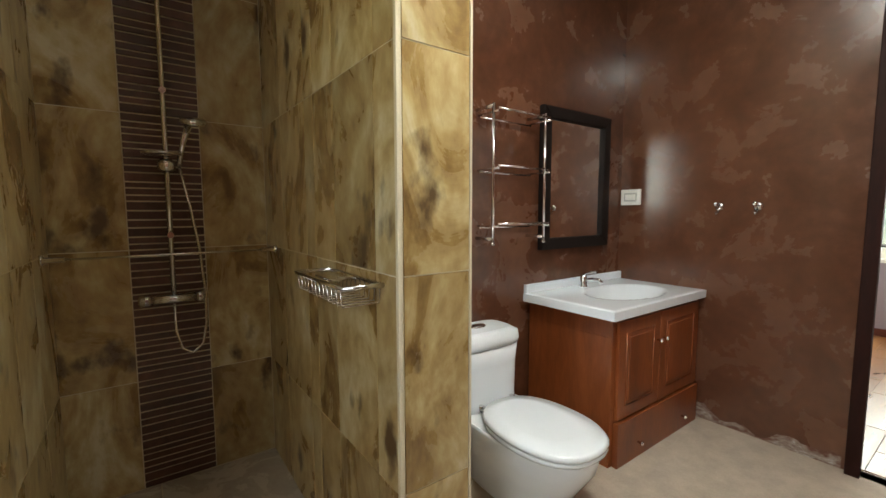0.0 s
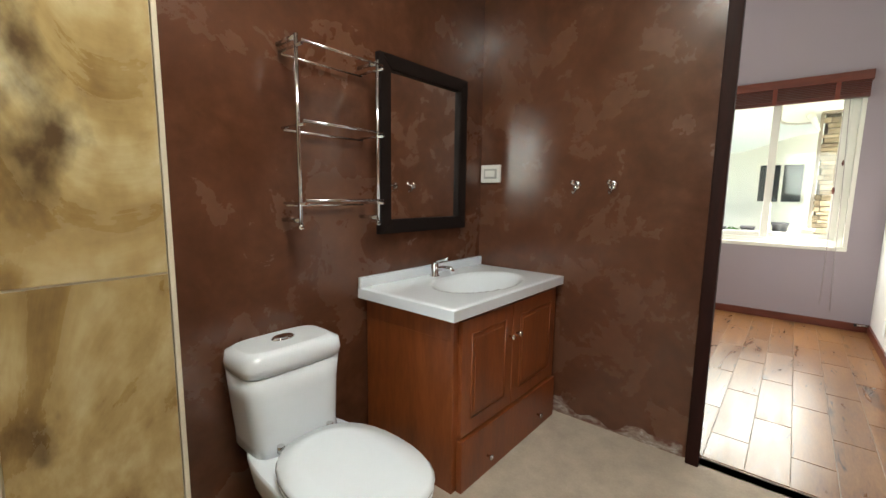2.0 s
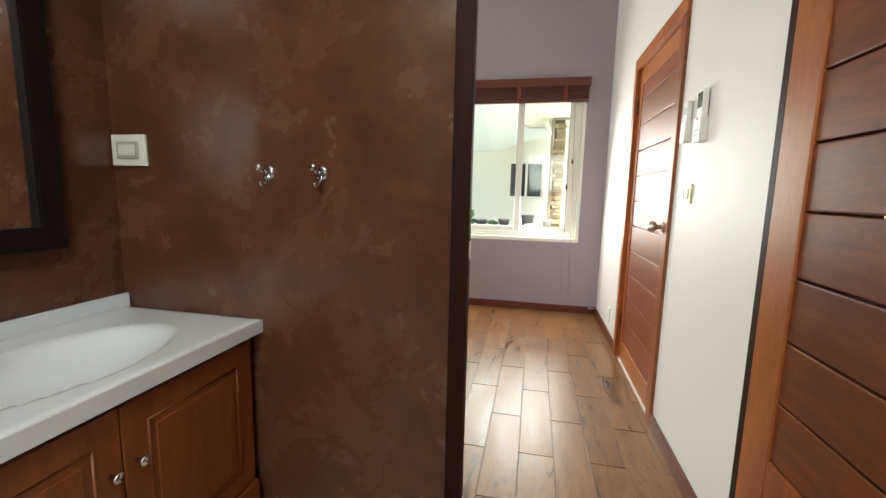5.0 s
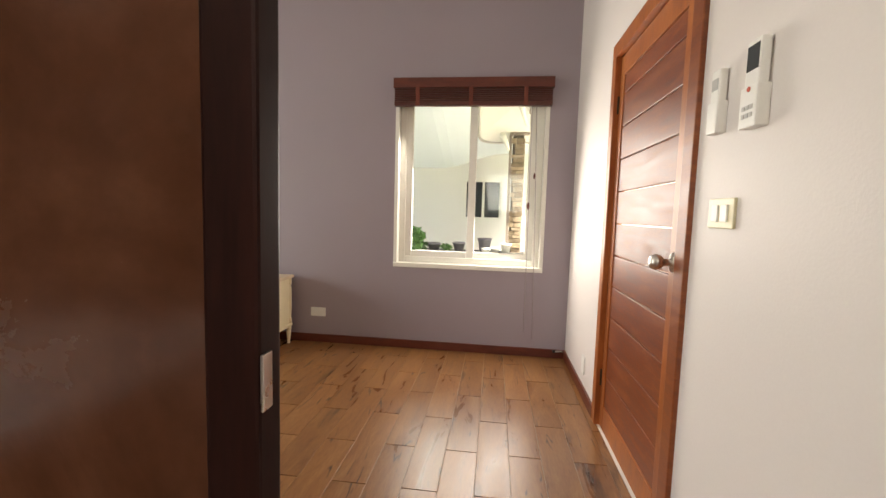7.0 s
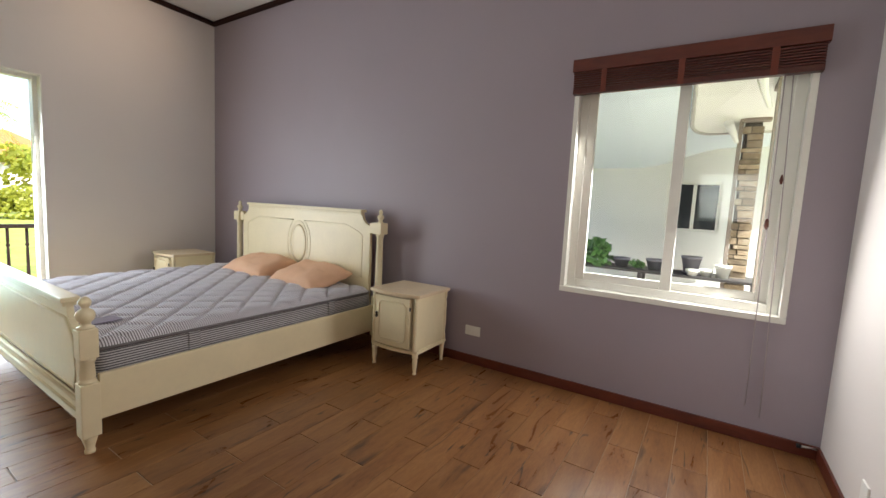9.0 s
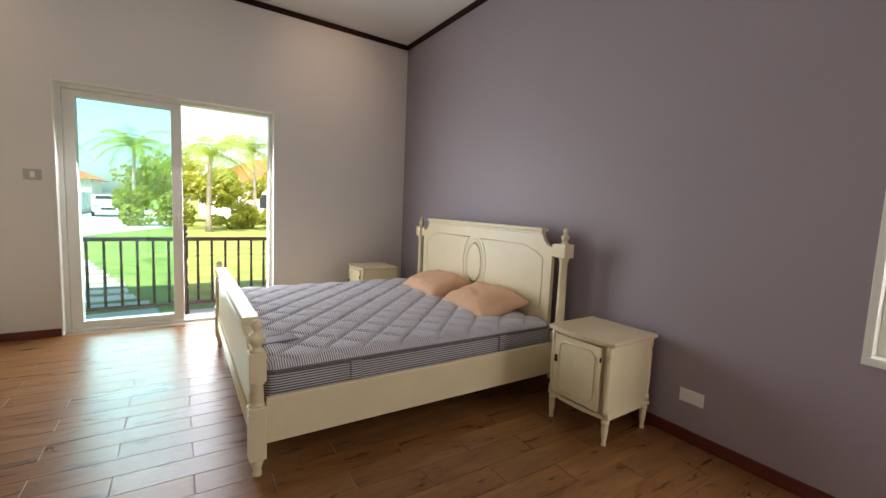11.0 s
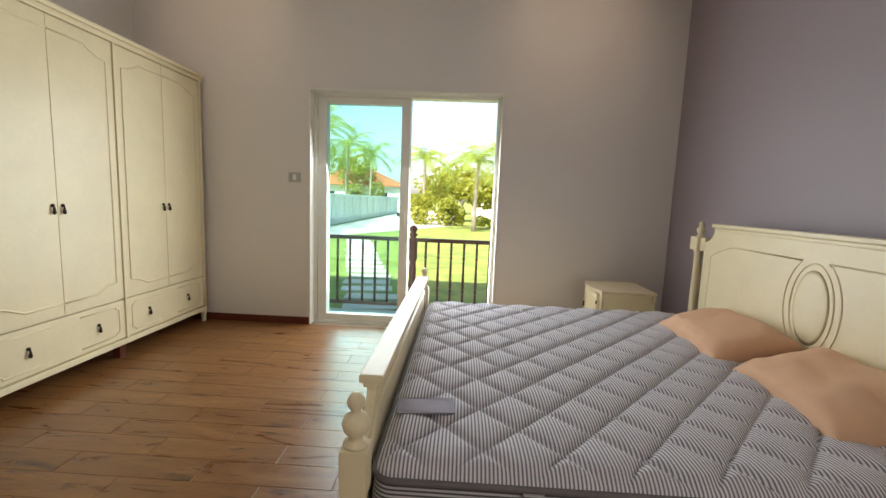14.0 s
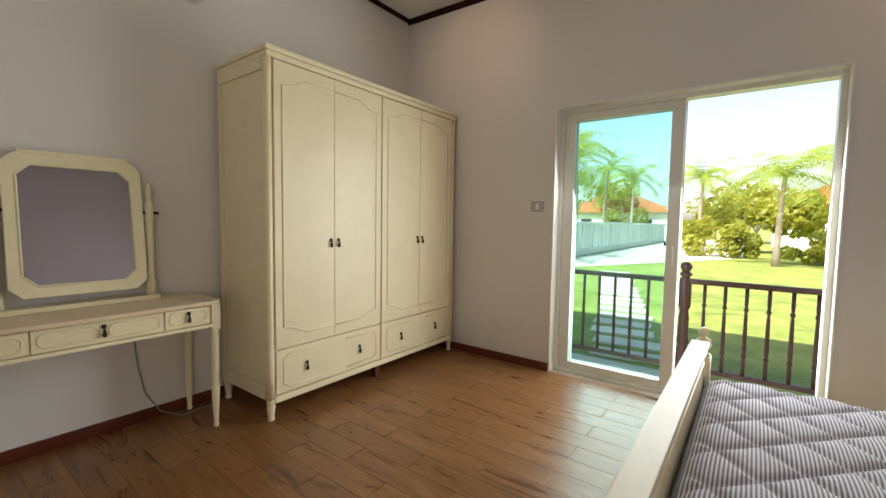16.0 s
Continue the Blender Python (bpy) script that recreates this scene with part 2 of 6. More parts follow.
M_SKIRT = layered("beige_stone_skirting", [(0.3, (0.26, 0.22, 0.17)), (0.7, (0.38, 0.33, 0.27))], (5, 50), rough=(0.3, 0.45), bump=0.05)
M_STUCCO = layered("polished_red_brown_plaster",
                   [(0.24, (0.052, 0.019, 0.010)), (0.46, (0.100, 0.039, 0.021)), (0.62, (0.142, 0.060, 0.032)), (0.76, (0.20, 0.098, 0.056)), (0.90, (0.28, 0.16, 0.10))],
                   (3.6, 18), rough=(0.16, 0.34), bump=0.04, distort=0.3, coat=0.3)
M_EFFLO = layered("salt_stained_plaster", [(0.42, (0.13, 0.05, 0.03)), (0.55, (0.30, 0.24, 0.20)), (0.66, (0.55, 0.52, 0.48))], (9, 40), stretch=(1, 1, 2), rough=(0.7, 0.9), bump=0.3)
M_SLATE = layered("gold_olive_slate_tile",
                  [(0.34, (0.13, 0.075, 0.028)), (0.42, (0.25, 0.16, 0.06)), (0.49, (0.36, 0.255, 0.105)), (0.56, (0.46, 0.37, 0.19)), (0.64, (0.56, 0.50, 0.33))],
                  (1.9, 14), stretch=(1.5, 1.5, 0.9), rough=(0.2, 0.42), bump=0.16, distort=1.2, per_object=0.14, stain=((0.085, 0.050, 0.022), 5.0, 0.60), shift=9.0)
M_STRIP = layered("dark_brown_stone_strip", [(0.3, (0.045, 0.02, 0.014)), (0.55, (0.10, 0.045, 0.032)), (0.75, (0.17, 0.085, 0.06))], (9, 40), rough=(0.3, 0.5), bump=0.3, per_object=0.3, shift=5.0)
M_PLANK = layered("wood_look_floor_tile",
                  [(0.34, (0.118, 0.044, 0.013)), (0.44, (0.190, 0.080, 0.026)), (0.54, (0.232, 0.105, 0.035)), (0.66, (0.29, 0.145, 0.055))],
                  (2.6, 30), stretch=(0.8, 4.0, 1), rough=(0.25, 0.40), bump=0.06, distort=0.9, per_object=0.10, stain=((0.05, 0.022, 0.011), 2.2, 0.64), shift=13.0)
cracked(M_PLANK)
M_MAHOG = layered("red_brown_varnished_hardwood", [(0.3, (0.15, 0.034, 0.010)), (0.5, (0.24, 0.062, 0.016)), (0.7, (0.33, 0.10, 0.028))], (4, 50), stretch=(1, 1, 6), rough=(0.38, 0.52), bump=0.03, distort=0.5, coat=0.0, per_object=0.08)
M_MAHOGH = layered("red_brown_hardwood_boards", [(0.3, (0.11, 0.024, 0.008)), (0.5, (0.19, 0.045, 0.013)), (0.7, (0.29, 0.085, 0.024))], (4, 50), stretch=(1.2, 6, 7), rough=(0.38, 0.52), bump=0.03, distort=0.5, coat=0.0, per_object=0.12, shift=7.0)
M_ORANGE = layered("orange_brown_varnished_frame", [(0.36, (0.25, 0.066, 0.014)), (0.5, (0.36, 0.105, 0.024)), (0.64, (0.44, 0.145, 0.038))], (4, 50), stretch=(2, 2, 0.5), rough=(0.36, 0.5), bump=0.03, coat=0.0)
M_CABINET = layered("cherry_stained_cabinet_wood", [(0.3, (0.13, 0.031, 0.009)), (0.5, (0.21, 0.055, 0.014)), (0.7, (0.29, 0.085, 0.024))], (3, 40), stretch=(2, 2, 0.4), rough=(0.28, 0.42), bump=0.03, coat=0.15)
M_BASEBOARD = layered("dark_red_wood_skirting", [(0.3, (0.075, 0.014, 0.008)), (0.7, (0.15, 0.032, 0.016))], (5, 60), stretch=(1, 1, 4), rough=(0.3, 0.42), bump=0.03)
M_DARKFRAME = layered("very_dark_brown_door_frame", [(0.3, (0.014, 0.005, 0.004)), (0.7, (0.034, 0.010, 0.007))], (5, 60), stretch=(3, 3, 0.5), rough=(0.5, 0.65), bump=0.04)
M_DARKFRAME.node_tree.nodes["Principled BSDF"].inputs["Specular IOR Level"].default_value = 0.15
M_BLIND = layered("dark_red_wood_blind", [(0.3, (0.05, 0.010, 0.007)), (0.7, (0.11, 0.022, 0.013))], (4, 50), stretch=(1, 0.5, 6), rough=(0.3, 0.45), bump=0.02)
M_TAPE = mat("russet_blind_tape", (0.16, 0.038, 0.022), 0.8, vary=0.15, scale=30, fine=200, bump=0.1)
M_TICK = striped("striped_mattress_ticking", "X", 0.0115, (0.76, 0.74, 0.79), (0.20, 0.185, 0.21))
M_TICKSIDE = striped("striped_mattress_border", "Z", 0.0125, (0.52, 0.51, 0.52), (0.085, 0.08, 0.085))
M_PIPING = mat("grey_piping", (0.16, 0.145, 0.15), 0.8, bump=0.1)
M_TAG = mat("shiny_plastic_label", (0.24, 0.20, 0.25), 0.55, spec=0.15, metal=0.0, vary=0.15, scale=8, fine=30, bump=0.0)
M_PILLOW = mat("peach_cotton", (0.74, 0.46, 0.30), 0.85, vary=0.07, scale=6, fine=220, bump=0.15, spec=0.2)
M_MIRROR = mat("mirror_silver", (0.86, 0.86, 0.86), 0.02, 1.0, vary=0.01, bump=0.0)
M_CLEAR = glass("clear_window_glass", (0.93, 0.97, 0.96))
M_TINT = glass("green_blue_tinted_glass", (0.86, 0.975, 0.96))
M_RAILWOOD = layered("dark_stained_railing_wood", [(0.3, (0.04, 0.014, 0.010)), (0.7, (0.085, 0.032, 0.022))], (8, 60), rough=(0.35, 0.5), bump=0.05)
M_CABLE = mat("grey_cable", (0.25, 0.25, 0.25), 0.6, bump=0.0)
M_CORD = mat("blind_cord", (0.42, 0.36, 0.36), 0.8, bump=0.0)
M_GRASS = layered("lawn_grass", [(0.36, (0.09, 0.14, 0.02)), (0.5, (0.17, 0.22, 0.035)), (0.64, (0.28, 0.30, 0.07))], (1.5, 60), rough=(0.8, 0.95), bump=0.5)
M_DRIVE = mat("pale_concrete_drive", (0.55, 0.53, 0.49), 0.85, vary=0.15, scale=1.0, fine=30, bump=0.2)
M_SLAB = mat("pale_paving", (0.52, 0.47, 0.42), 0.8, vary=0.15, scale=3, fine=50, bump=0.15, per_object=0.1)
M_FENCE = mat("white_painted_masonry", (0.70, 0.71, 0.68), 0.8, vary=0.08, scale=1.5, fine=40, bump=0.1)
M_OUTWALL = mat("white_exterior_render", (0.82, 0.81, 0.76), 0.8, vary=0.05, scale=1.0, fine=60, bump=0.08)
M_SOFFIT = mat("pale_painted_soffit", (0.68, 0.75, 0.80), 0.8, vary=0.05, scale=0.8, fine=60, bump=0.05)
M_BAND = mat("grey_trim_band", (0.50, 0.48, 0.45), 0.7, bump=0.05)
M_BARK = mat("palm_bark", (0.34, 0.29, 0.23), 0.9, vary=0.3, scale=6, fine=30, bump=0.5)
M_FROND = mat("palm_leaf", (0.21, 0.29, 0.045), 0.55, vary=0.35, scale=1.5, fine=12, bump=0.0)
M_LEAF = mat("shrub_leaf", (0.24, 0.27, 0.04), 0.6, vary=0.4, scale=1.5, fine=12, bump=0.0)
leafy(M_FROND, (0.42, 0.52, 0.08))
leafy(M_LEAF, (0.55, 0.55, 0.08))
M_GREENLEAF = mat("bright_plant_leaf", (0.07, 0.20, 0.03), 0.5, vary=0.3, scale=8, fine=30, bump=0.0)
M_ROOF = mat("orange_roof_tile", (0.45, 0.15, 0.06), 0.8, vary=0.2, scale=2, fine=20, bump=0.2)
M_CARPAINT = mat("white_car_paint", (0.75, 0.75, 0.75), 0.25, vary=0.02, bump=0.0, coat=0.6)
M_CARGLASS = mat("dark_car_glass", (0.03, 0.035, 0.04), 0.08, bump=0.0)
M_POT = mat("grey_plastic_pot", (0.17, 0.16, 0.18), 0.6, vary=0.1, bump=0.05)
M_POTWHITE = mat("white_bucket_plastic", (0.70, 0.69, 0.64), 0.5, vary=0.05, bump=0.02)
M_STONE = layered("ledge_stone", [(0.3, (0.20, 0.14, 0.09)), (0.5, (0.36, 0.27, 0.18)), (0.7, (0.50, 0.42, 0.31))], (5, 30), rough=(0.7, 0.9), bump=0.4, per_object=0.35, shift=6.0)
M_STONEBACK = mat("dark_stone_mortar", (0.10, 0.085, 0.07), 0.9, bump=0.2)
M_LAMP = bpy.data.materials.new("lamp_diffuser")
M_LAMP.use_nodes = True
M_LAMP.node_tree.nodes["Principled BSDF"].inputs["Emission Color"].default_value = (1.0, 0.97, 0.90, 1)
M_LAMP.node_tree.nodes["Principled BSDF"].inputs["Emission Strength"].default_value = LAMP
M_WOODBEAM = mat("grey_brown_post", (0.30, 0.24, 0.20), 0.7, vary=0.2, scale=6, fine=50, bump=0.1)
M_DARKBENCH = mat("dark_shelf", (0.05, 0.045, 0.045), 0.6, bump=0.05)


# ---------- mesh helpers ----------
def box(bm, x0, x1, y0, y1, z0, z1, bevel=0.0):
    made = bmesh.ops.create_cube(bm, size=1.0)
    vs = made["verts"]
    bmesh.ops.scale(bm, vec=(x1 - x0, y1 - y0, z1 - z0), verts=vs)
    bmesh.ops.translate(bm, vec=((x0 + x1) / 2, (y0 + y1) / 2, (z0 + z1) / 2), verts=vs)
    if bevel:
        es = {e for v in vs for e in v.link_edges}
        bmesh.ops.bevel(bm, geom=list(es), offset=bevel, segments=2, affect="EDGES", profile=0.6)
    return bm


def B(*dims, bevel=0.0):
    return box(bmesh.new(), *dims, bevel=bevel)


def lathe(bm, profile, at=(0, 0, 0), seg=16, axis="z", caps=True):
    """profile: (radius, height) pairs, turned round an axis."""
    rings = []
    for r, h in profile:
        ring = []
        for i in range(seg):
            a = 2 * math.pi * i / seg
            c, s = r * math.cos(a), r * math.sin(a)
            p = {"z": (c, s, h), "x": (h, c, s), "y": (s, h, c)}[axis]
            ring.append(bm.verts.new(Vector(p) + Vector(at)))
        rings.append(ring)
    for a, b in zip(rings, rings[1:]):
        for i in range(seg):
            f = bm.faces.new((a[i], a[(i + 1) % seg], b[(i + 1) % seg], b[i]))
            f.smooth = True
    if caps:
        bm.faces.new(list(reversed(rings[0])))
        bm.faces.new(rings[-1])
    return bm


def tube(bm, pts, r, seg=8, closed=False):
    pts = [Vector(p) for p in pts]
    n = len(pts)
    rings = []
    up = None
    for i, p in enumerate(pts):
        a = pts[i - 1] if (i or closed) else p
        b = pts[(i + 1) % n] if (i < n - 1 or closed) else p
        d = (b - a).normalized()
        if up is None:
            up = Vector((0, 0, 1)) if abs(d.z) < 0.9 else Vector((1, 0, 0))
        side = d.cross(up)
        if side.length < 1e-4:
            side = d.cross(Vector((0.3, 1, 0.2)))
        side.normalize()
        up = side.cross(d).normalized()
        rr = r[i] if isinstance(r, (list, tuple)) else r
        rings.append([bm.verts.new(p + (side * math.cos(2 * math.pi * k / seg) + up * math.sin(2 * math.pi * k / seg)) * rr) for k in range(seg)])
    for j in range(n if closed else n - 1):
        a, b = rings[j], rings[(j + 1) % n]
        for k in range(seg):
            f = bm.faces.new((a[k], a[(k + 1) % seg], b[(k + 1) % seg], b[k]))
            f.smooth = True
    if not closed:
        bm.faces.new(list(reversed(rings[0])))
        bm.faces.new(rings[-1])
    return bm


def plate(bm, outline, axis, a, b, bevel=0.0):
    """A flat outline (two coordinates each) extruded from a to b along an axis."""
    def at(u, v, w):
        return {"x": (w, u, v), "y": (u, w, v), "z": (u, v, w)}[axis]
    lo = [bm.verts.new(at(u, v, a)) for u, v in outline]
    hi = [bm.verts.new(at(u, v, b)) for u, v in outline]
    n = len(outline)
    fs = [bm.faces.new(lo), bm.faces.new(hi)]
    for i in range(n):
        fs.append(bm.faces.new((lo[i], lo[(i + 1) % n], hi[(i + 1) % n], hi[i])))
    bmesh.ops.recalc_face_normals(bm, faces=fs)
    if bevel:
        es = [e for f in fs[:2] for e in f.edges]
        bmesh.ops.bevel(bm, geom=es, offset=bevel, segments=2, affect="EDGES")
    return bm


def mesh_of(name, bm, material):
    bmesh.ops.recalc_face_normals(bm, faces=bm.faces)
    me = bpy.data.meshes.new(name)
    bm.to_mesh(me)
    bm.free()
    me.materials.append(material)
    return me


def part(name, bm, material, parent, label=""):
    ob = new(name, mesh_of(name, bm, material))
    ob.parent = parent
    if label:
        ob["label"] = label
    return ob


def thing(name, label, category, m=None, group="", kind=""):
    ob = new(name)
    ob.empty_display_size = 0.1
    if m is not None:
        ob.matrix_basis = m
    return tagged(ob, label, category, group, kind)


def solid(name, bm, material, label, category="", group="", kind=""):
    return tagged(new(name, mesh_of(name, bm, material)), label, category, group, kind)


def setting(name, bm, material, label, category=""):
    return solid(name, bm, material, label, category or name.split("_")[0], "", "structure")


def shared(name, me, parent, m):
    ob = new(name, me)
    ob.parent = parent
    ob.matrix_basis = m
    return ob


def wall_with_hole(axis, a, b, u0, u1, z0, z1, holes):
    """A wall slab between a and b on an axis, with rectangular holes (u0, u1, z0, z1) through it."""
    bm = bmesh.new()
    us = sorted({u0, u1, *[h[0] for h in holes], *[h[1] for h in holes]})
    zs = sorted({z0, z1, *[h[2] for h in holes], *[h[3] for h in holes]})
    def inside(i, j):
        if not (0 <= i < len(us) - 1 and 0 <= j < len(zs) - 1):
            return False
        u, z = (us[i] + us[i + 1]) / 2, (zs[j] + zs[j + 1]) / 2
        return not any(h[0] < u < h[1] and h[2] < z < h[3] for h in holes)
    def at(w, u, z):
        return (w, u, z) if axis == "x" else (u, w, z)
    grid = {}
    def vert(w, i, j):
        key = (w, i, j)
        if key not in grid:
            grid[key] = bm.verts.new(at(w, us[i], zs[j]))
        return grid[key]
    for i in range(len(us) - 1):
        for j in range(len(zs) - 1):
            if not inside(i, j):
                continue
            for w in (a, b):
                bm.faces.new([vert(w, i, j), vert(w, i + 1, j), vert(w, i + 1, j + 1), vert(w, i, j + 1)])
            for di, dj, p, q in ((-1, 0, (i, j), (i, j + 1)), (1, 0, (i + 1, j), (i + 1, j + 1)), (0, -1, (i, j), (i + 1, j)), (0, 1, (i, j + 1), (i + 1, j + 1))):
                if not inside(i + di, j + dj):
                    bm.faces.new([vert(a, *p), vert(a, *q), vert(b, *q), vert(b, *p)])
    return bm


# ---------- the rooms ----------
XE, YN, YS, XW = 5.825, 5.25, -0.480, 0.905      # bedroom: east, north, south and west wall faces
XB, YB = 2.82, 1.50                              # bathroom: hook wall and mirror wall faces
BF = -0.10                                       # bathroom floor
setting("wall_east", wall_with_hole("x", XE, XE + 0.2, YS - 0.15, YN + 0.2, -0.3, 3.40, [(-0.272, 0.945, 0.683, 2.165)]), M_PURPLE, "lilac painted bedroom wall with a window")
setting("wall_north", wall_with_hole("y", YN, YN + 0.2, XW - 0.1, XE - 0.002, -0.3, 3.40, [(2.520, 4.278, -0.02, 2.195)]), M_WHITEWALL, "pale painted bedroom wall with a sliding door")
setting("wall_south", wall_with_hole("y", YS - 0.15, YS, 2.87, XE - 0.002, -0.3, 3.40, [(3.86, 4.785, 0.0, 1.97)]), M_WHITEWALL, "white painted bedroom wall with a wooden door")
setting("wall_west", B(0.83, XW, YB + 0.1, YN - 0.002, -0.3, 3.40), M_WHITEWALL, "pale painted wall behind the wardrobe")
setting("wall_inner_north", B(XW + 0.002, 2.864, YB + 0.05, YB + 0.1, -0.3, 3.40), M_WHITEWALL, "pale wall between bedroom and bathroom")
setting("wall_inner_east", wall_with_hole("x", XB + 0.026, XB + 0.05, YS - 0.15, YB + 0.098, -0.3, 3.40, [(-0.412, 0.47, BF, 1.98)]), M_WHITEWALL, "pale wall beside the bathroom doorway")
setting("wall_bath_hooks", wall_with_hole("x", XB, XB + 0.012, -0.62, YB, BF - 0.02, 2.6, [(-0.412, 0.362, BF, 1.98)]), M_STUCCO, "polished red-brown plaster bathroom wall with a doorway")
setting("wall_bath_mirror", B(1.066, XB + 0.024, YB, YB + 0.048, BF - 0.02, 2.6), M_STUCCO, "polished red-brown plaster bathroom wall behind the mirror")
setting("wall_bath_south", B(-0.9, XB - 0.002, -0.75, -0.62, BF - 0.02, 2.6), M_STUCCO, "red-brown plaster bathroom wall")
setting("wall_bath_west", wall_with_hole("x", -0.9, -0.78, -0.62, 2.5, BF - 0.02, 2.6, [(-0.55, 0.35, 1.2, 2.1)]), M_STUCCO, "red-brown plaster bathroom wall with an added, unseen window")
setting("ceiling_bath", B(-0.9, XB - 0.002, -0.75, YB - 0.002, 2.6, 2.7), M_CEIL, "white bathroom ceiling")
setting("ceiling_shower", B(-0.9, 0.82, YB + 0.0, 2.5, 2.6, 2.7), M_CEIL, "white shower ceiling")
cb = bmesh.new()
box(cb, 0.83, XE + 0.2, YS - 0.15, YN + 0.2, 3.22, 3.34)
for v in cb.verts:
    v.co.z += 0.02 * (XE - v.co.x)
setting("ceiling", cb, M_CEIL, "white bedroom ceiling")
tr = bmesh.new()
for pts in (((XW, YN - 0.014), (XE, YN - 0.014)), ((XE - 0.014, YS), (XE - 0.014, YN - 0.03)), ((XW + 0.014, YB + 0.12), (XW + 0.014, YN - 0.03)), ((2.885, YS + 0.014), (XE - 0.03, YS + 0.014))):
    (ax, ay), (bx, by) = pts
    zc = lambda x: 3.218 + 0.02 * (XE - x)
    vs = []
    for x, y in ((ax, ay), (bx, by)):
        dx, dy = (0, 0.013) if ay == by else (0.013, 0)
        vs.append([tr.verts.new((x + sx * dx, y + sx * dy, zc(x) - h)) for sx, h in ((-1, 0), (1, 0), (1, 0.05), (-1, 0.035))])
    for i in range(4):
        tr.faces.new((vs[0][i], vs[0][(i + 1) % 4], vs[1][(i + 1) % 4], vs[1][i]))
    tr.faces.new(vs[0]), tr.faces.new(vs[1])
setting("trim", tr, M_DARKFRAME, "dark wooden cornice along the ceiling", "cornice")

# skirtings
sk = bmesh.new()
for d in ((XE - 0.015, XE, YS, YN, 0.0, 0.070), (XW + 0.0, 2.519, YN - 0.015, YN, 0.0, 0.070), (4.28, XE - 0.016, YN - 0.015, YN, 0.0, 0.070),
          (4.824, XE - 0.016, YS, YS + 0.015, 0.0, 0.070), (2.90, 3.82, YS, YS + 0.015, 0.0, 0.070), (XW, XW + 0.015, YB + 0.1, YN - 0.016, 0.0, 0.070), (XW + 0.016, 2.85, YB + 0.1, YB + 0.115, 0.0, 0.070)):
    box(sk, *d, bevel=0.004)
setting("baseboard", sk, M_BASEBOARD, "dark red wooden skirting board")
sk = bmesh.new()
box(sk, XB - 0.012, XB, 0.36, YB - 0.002, BF, BF + 0.085, bevel=0.003)
box(sk, 1.07, XB - 0.014, YB - 0.012, YB, BF, BF + 0.085, bevel=0.003)
setting("baseboard_bath", sk, M_SKIRT, "beige stone bathroom skirting", "baseboard")
ef = bmesh.new()
pts = []
random.seed(4)
n = 70
for i in range(n + 1):
    y = 0.38 + (1.49 - 0.38) * i / n
    pts.append((y, BF + 0.10 + 0.075 * (0.45 + 0.3 * math.sin(i * 0.21) + 0.25 * math.sin(i * 0.53 + 1)) * random.uniform(0.85, 1.15) + 0.004))
plate(ef, [(0.38, BF + 0.086), (1.49, BF + 0.086)] + list(reversed(pts)), "x", XB - 0.003, XB + 0.001)
setting("trim_salt_stain", ef, M_EFFLO, "white salt bloom at the foot of the plaster", "stain")

# doorway frame between bathroom and bedroom
door_frame = thing("door_frame", "very dark brown wooden frame of the bathroom doorway", "door frame", kind="structure")
part("jamb", B(XB - 0.04, XB - 0.003, 0.313, 0.363, BF, 2.0, bevel=0.004), M_DARKFRAME, door_frame)
part("jamb", B(XB + 0.0135, XB + 0.025, 0.366, 0.47, BF, 1.98, bevel=0.003), M_DARKFRAME, door_frame)
part("jamb", B(XB - 0.002, XB + 0.010, 0.35, 0.3615, BF, 1.98, bevel=0.002), M_DARKFRAME, door_frame)
part("jamb", B(XB + 0.019, XB + 0.052, -0.442, -0.408, BF, 1.98, bevel=0.004), M_DARKFRAME, door_frame)
part("lintel", B(XB - 0.058, XB + 0.052, -0.405, 0.312, 1.95, 2.0, bevel=0.004), M_DARKFRAME, door_frame)
part("threshold", B(XB - 0.015, XB + 0.053, -0.407, 0.345, BF, -0.004, bevel=0.004), M_SKIRT, door_frame, "worn stone threshold")
part("strike_plate", B(XB - 0.039, XB - 0.024, 0.3095, 0.3125, 0.96, 1.01, bevel=0.001), M_STEEL, door_frame, "steel strike plate")


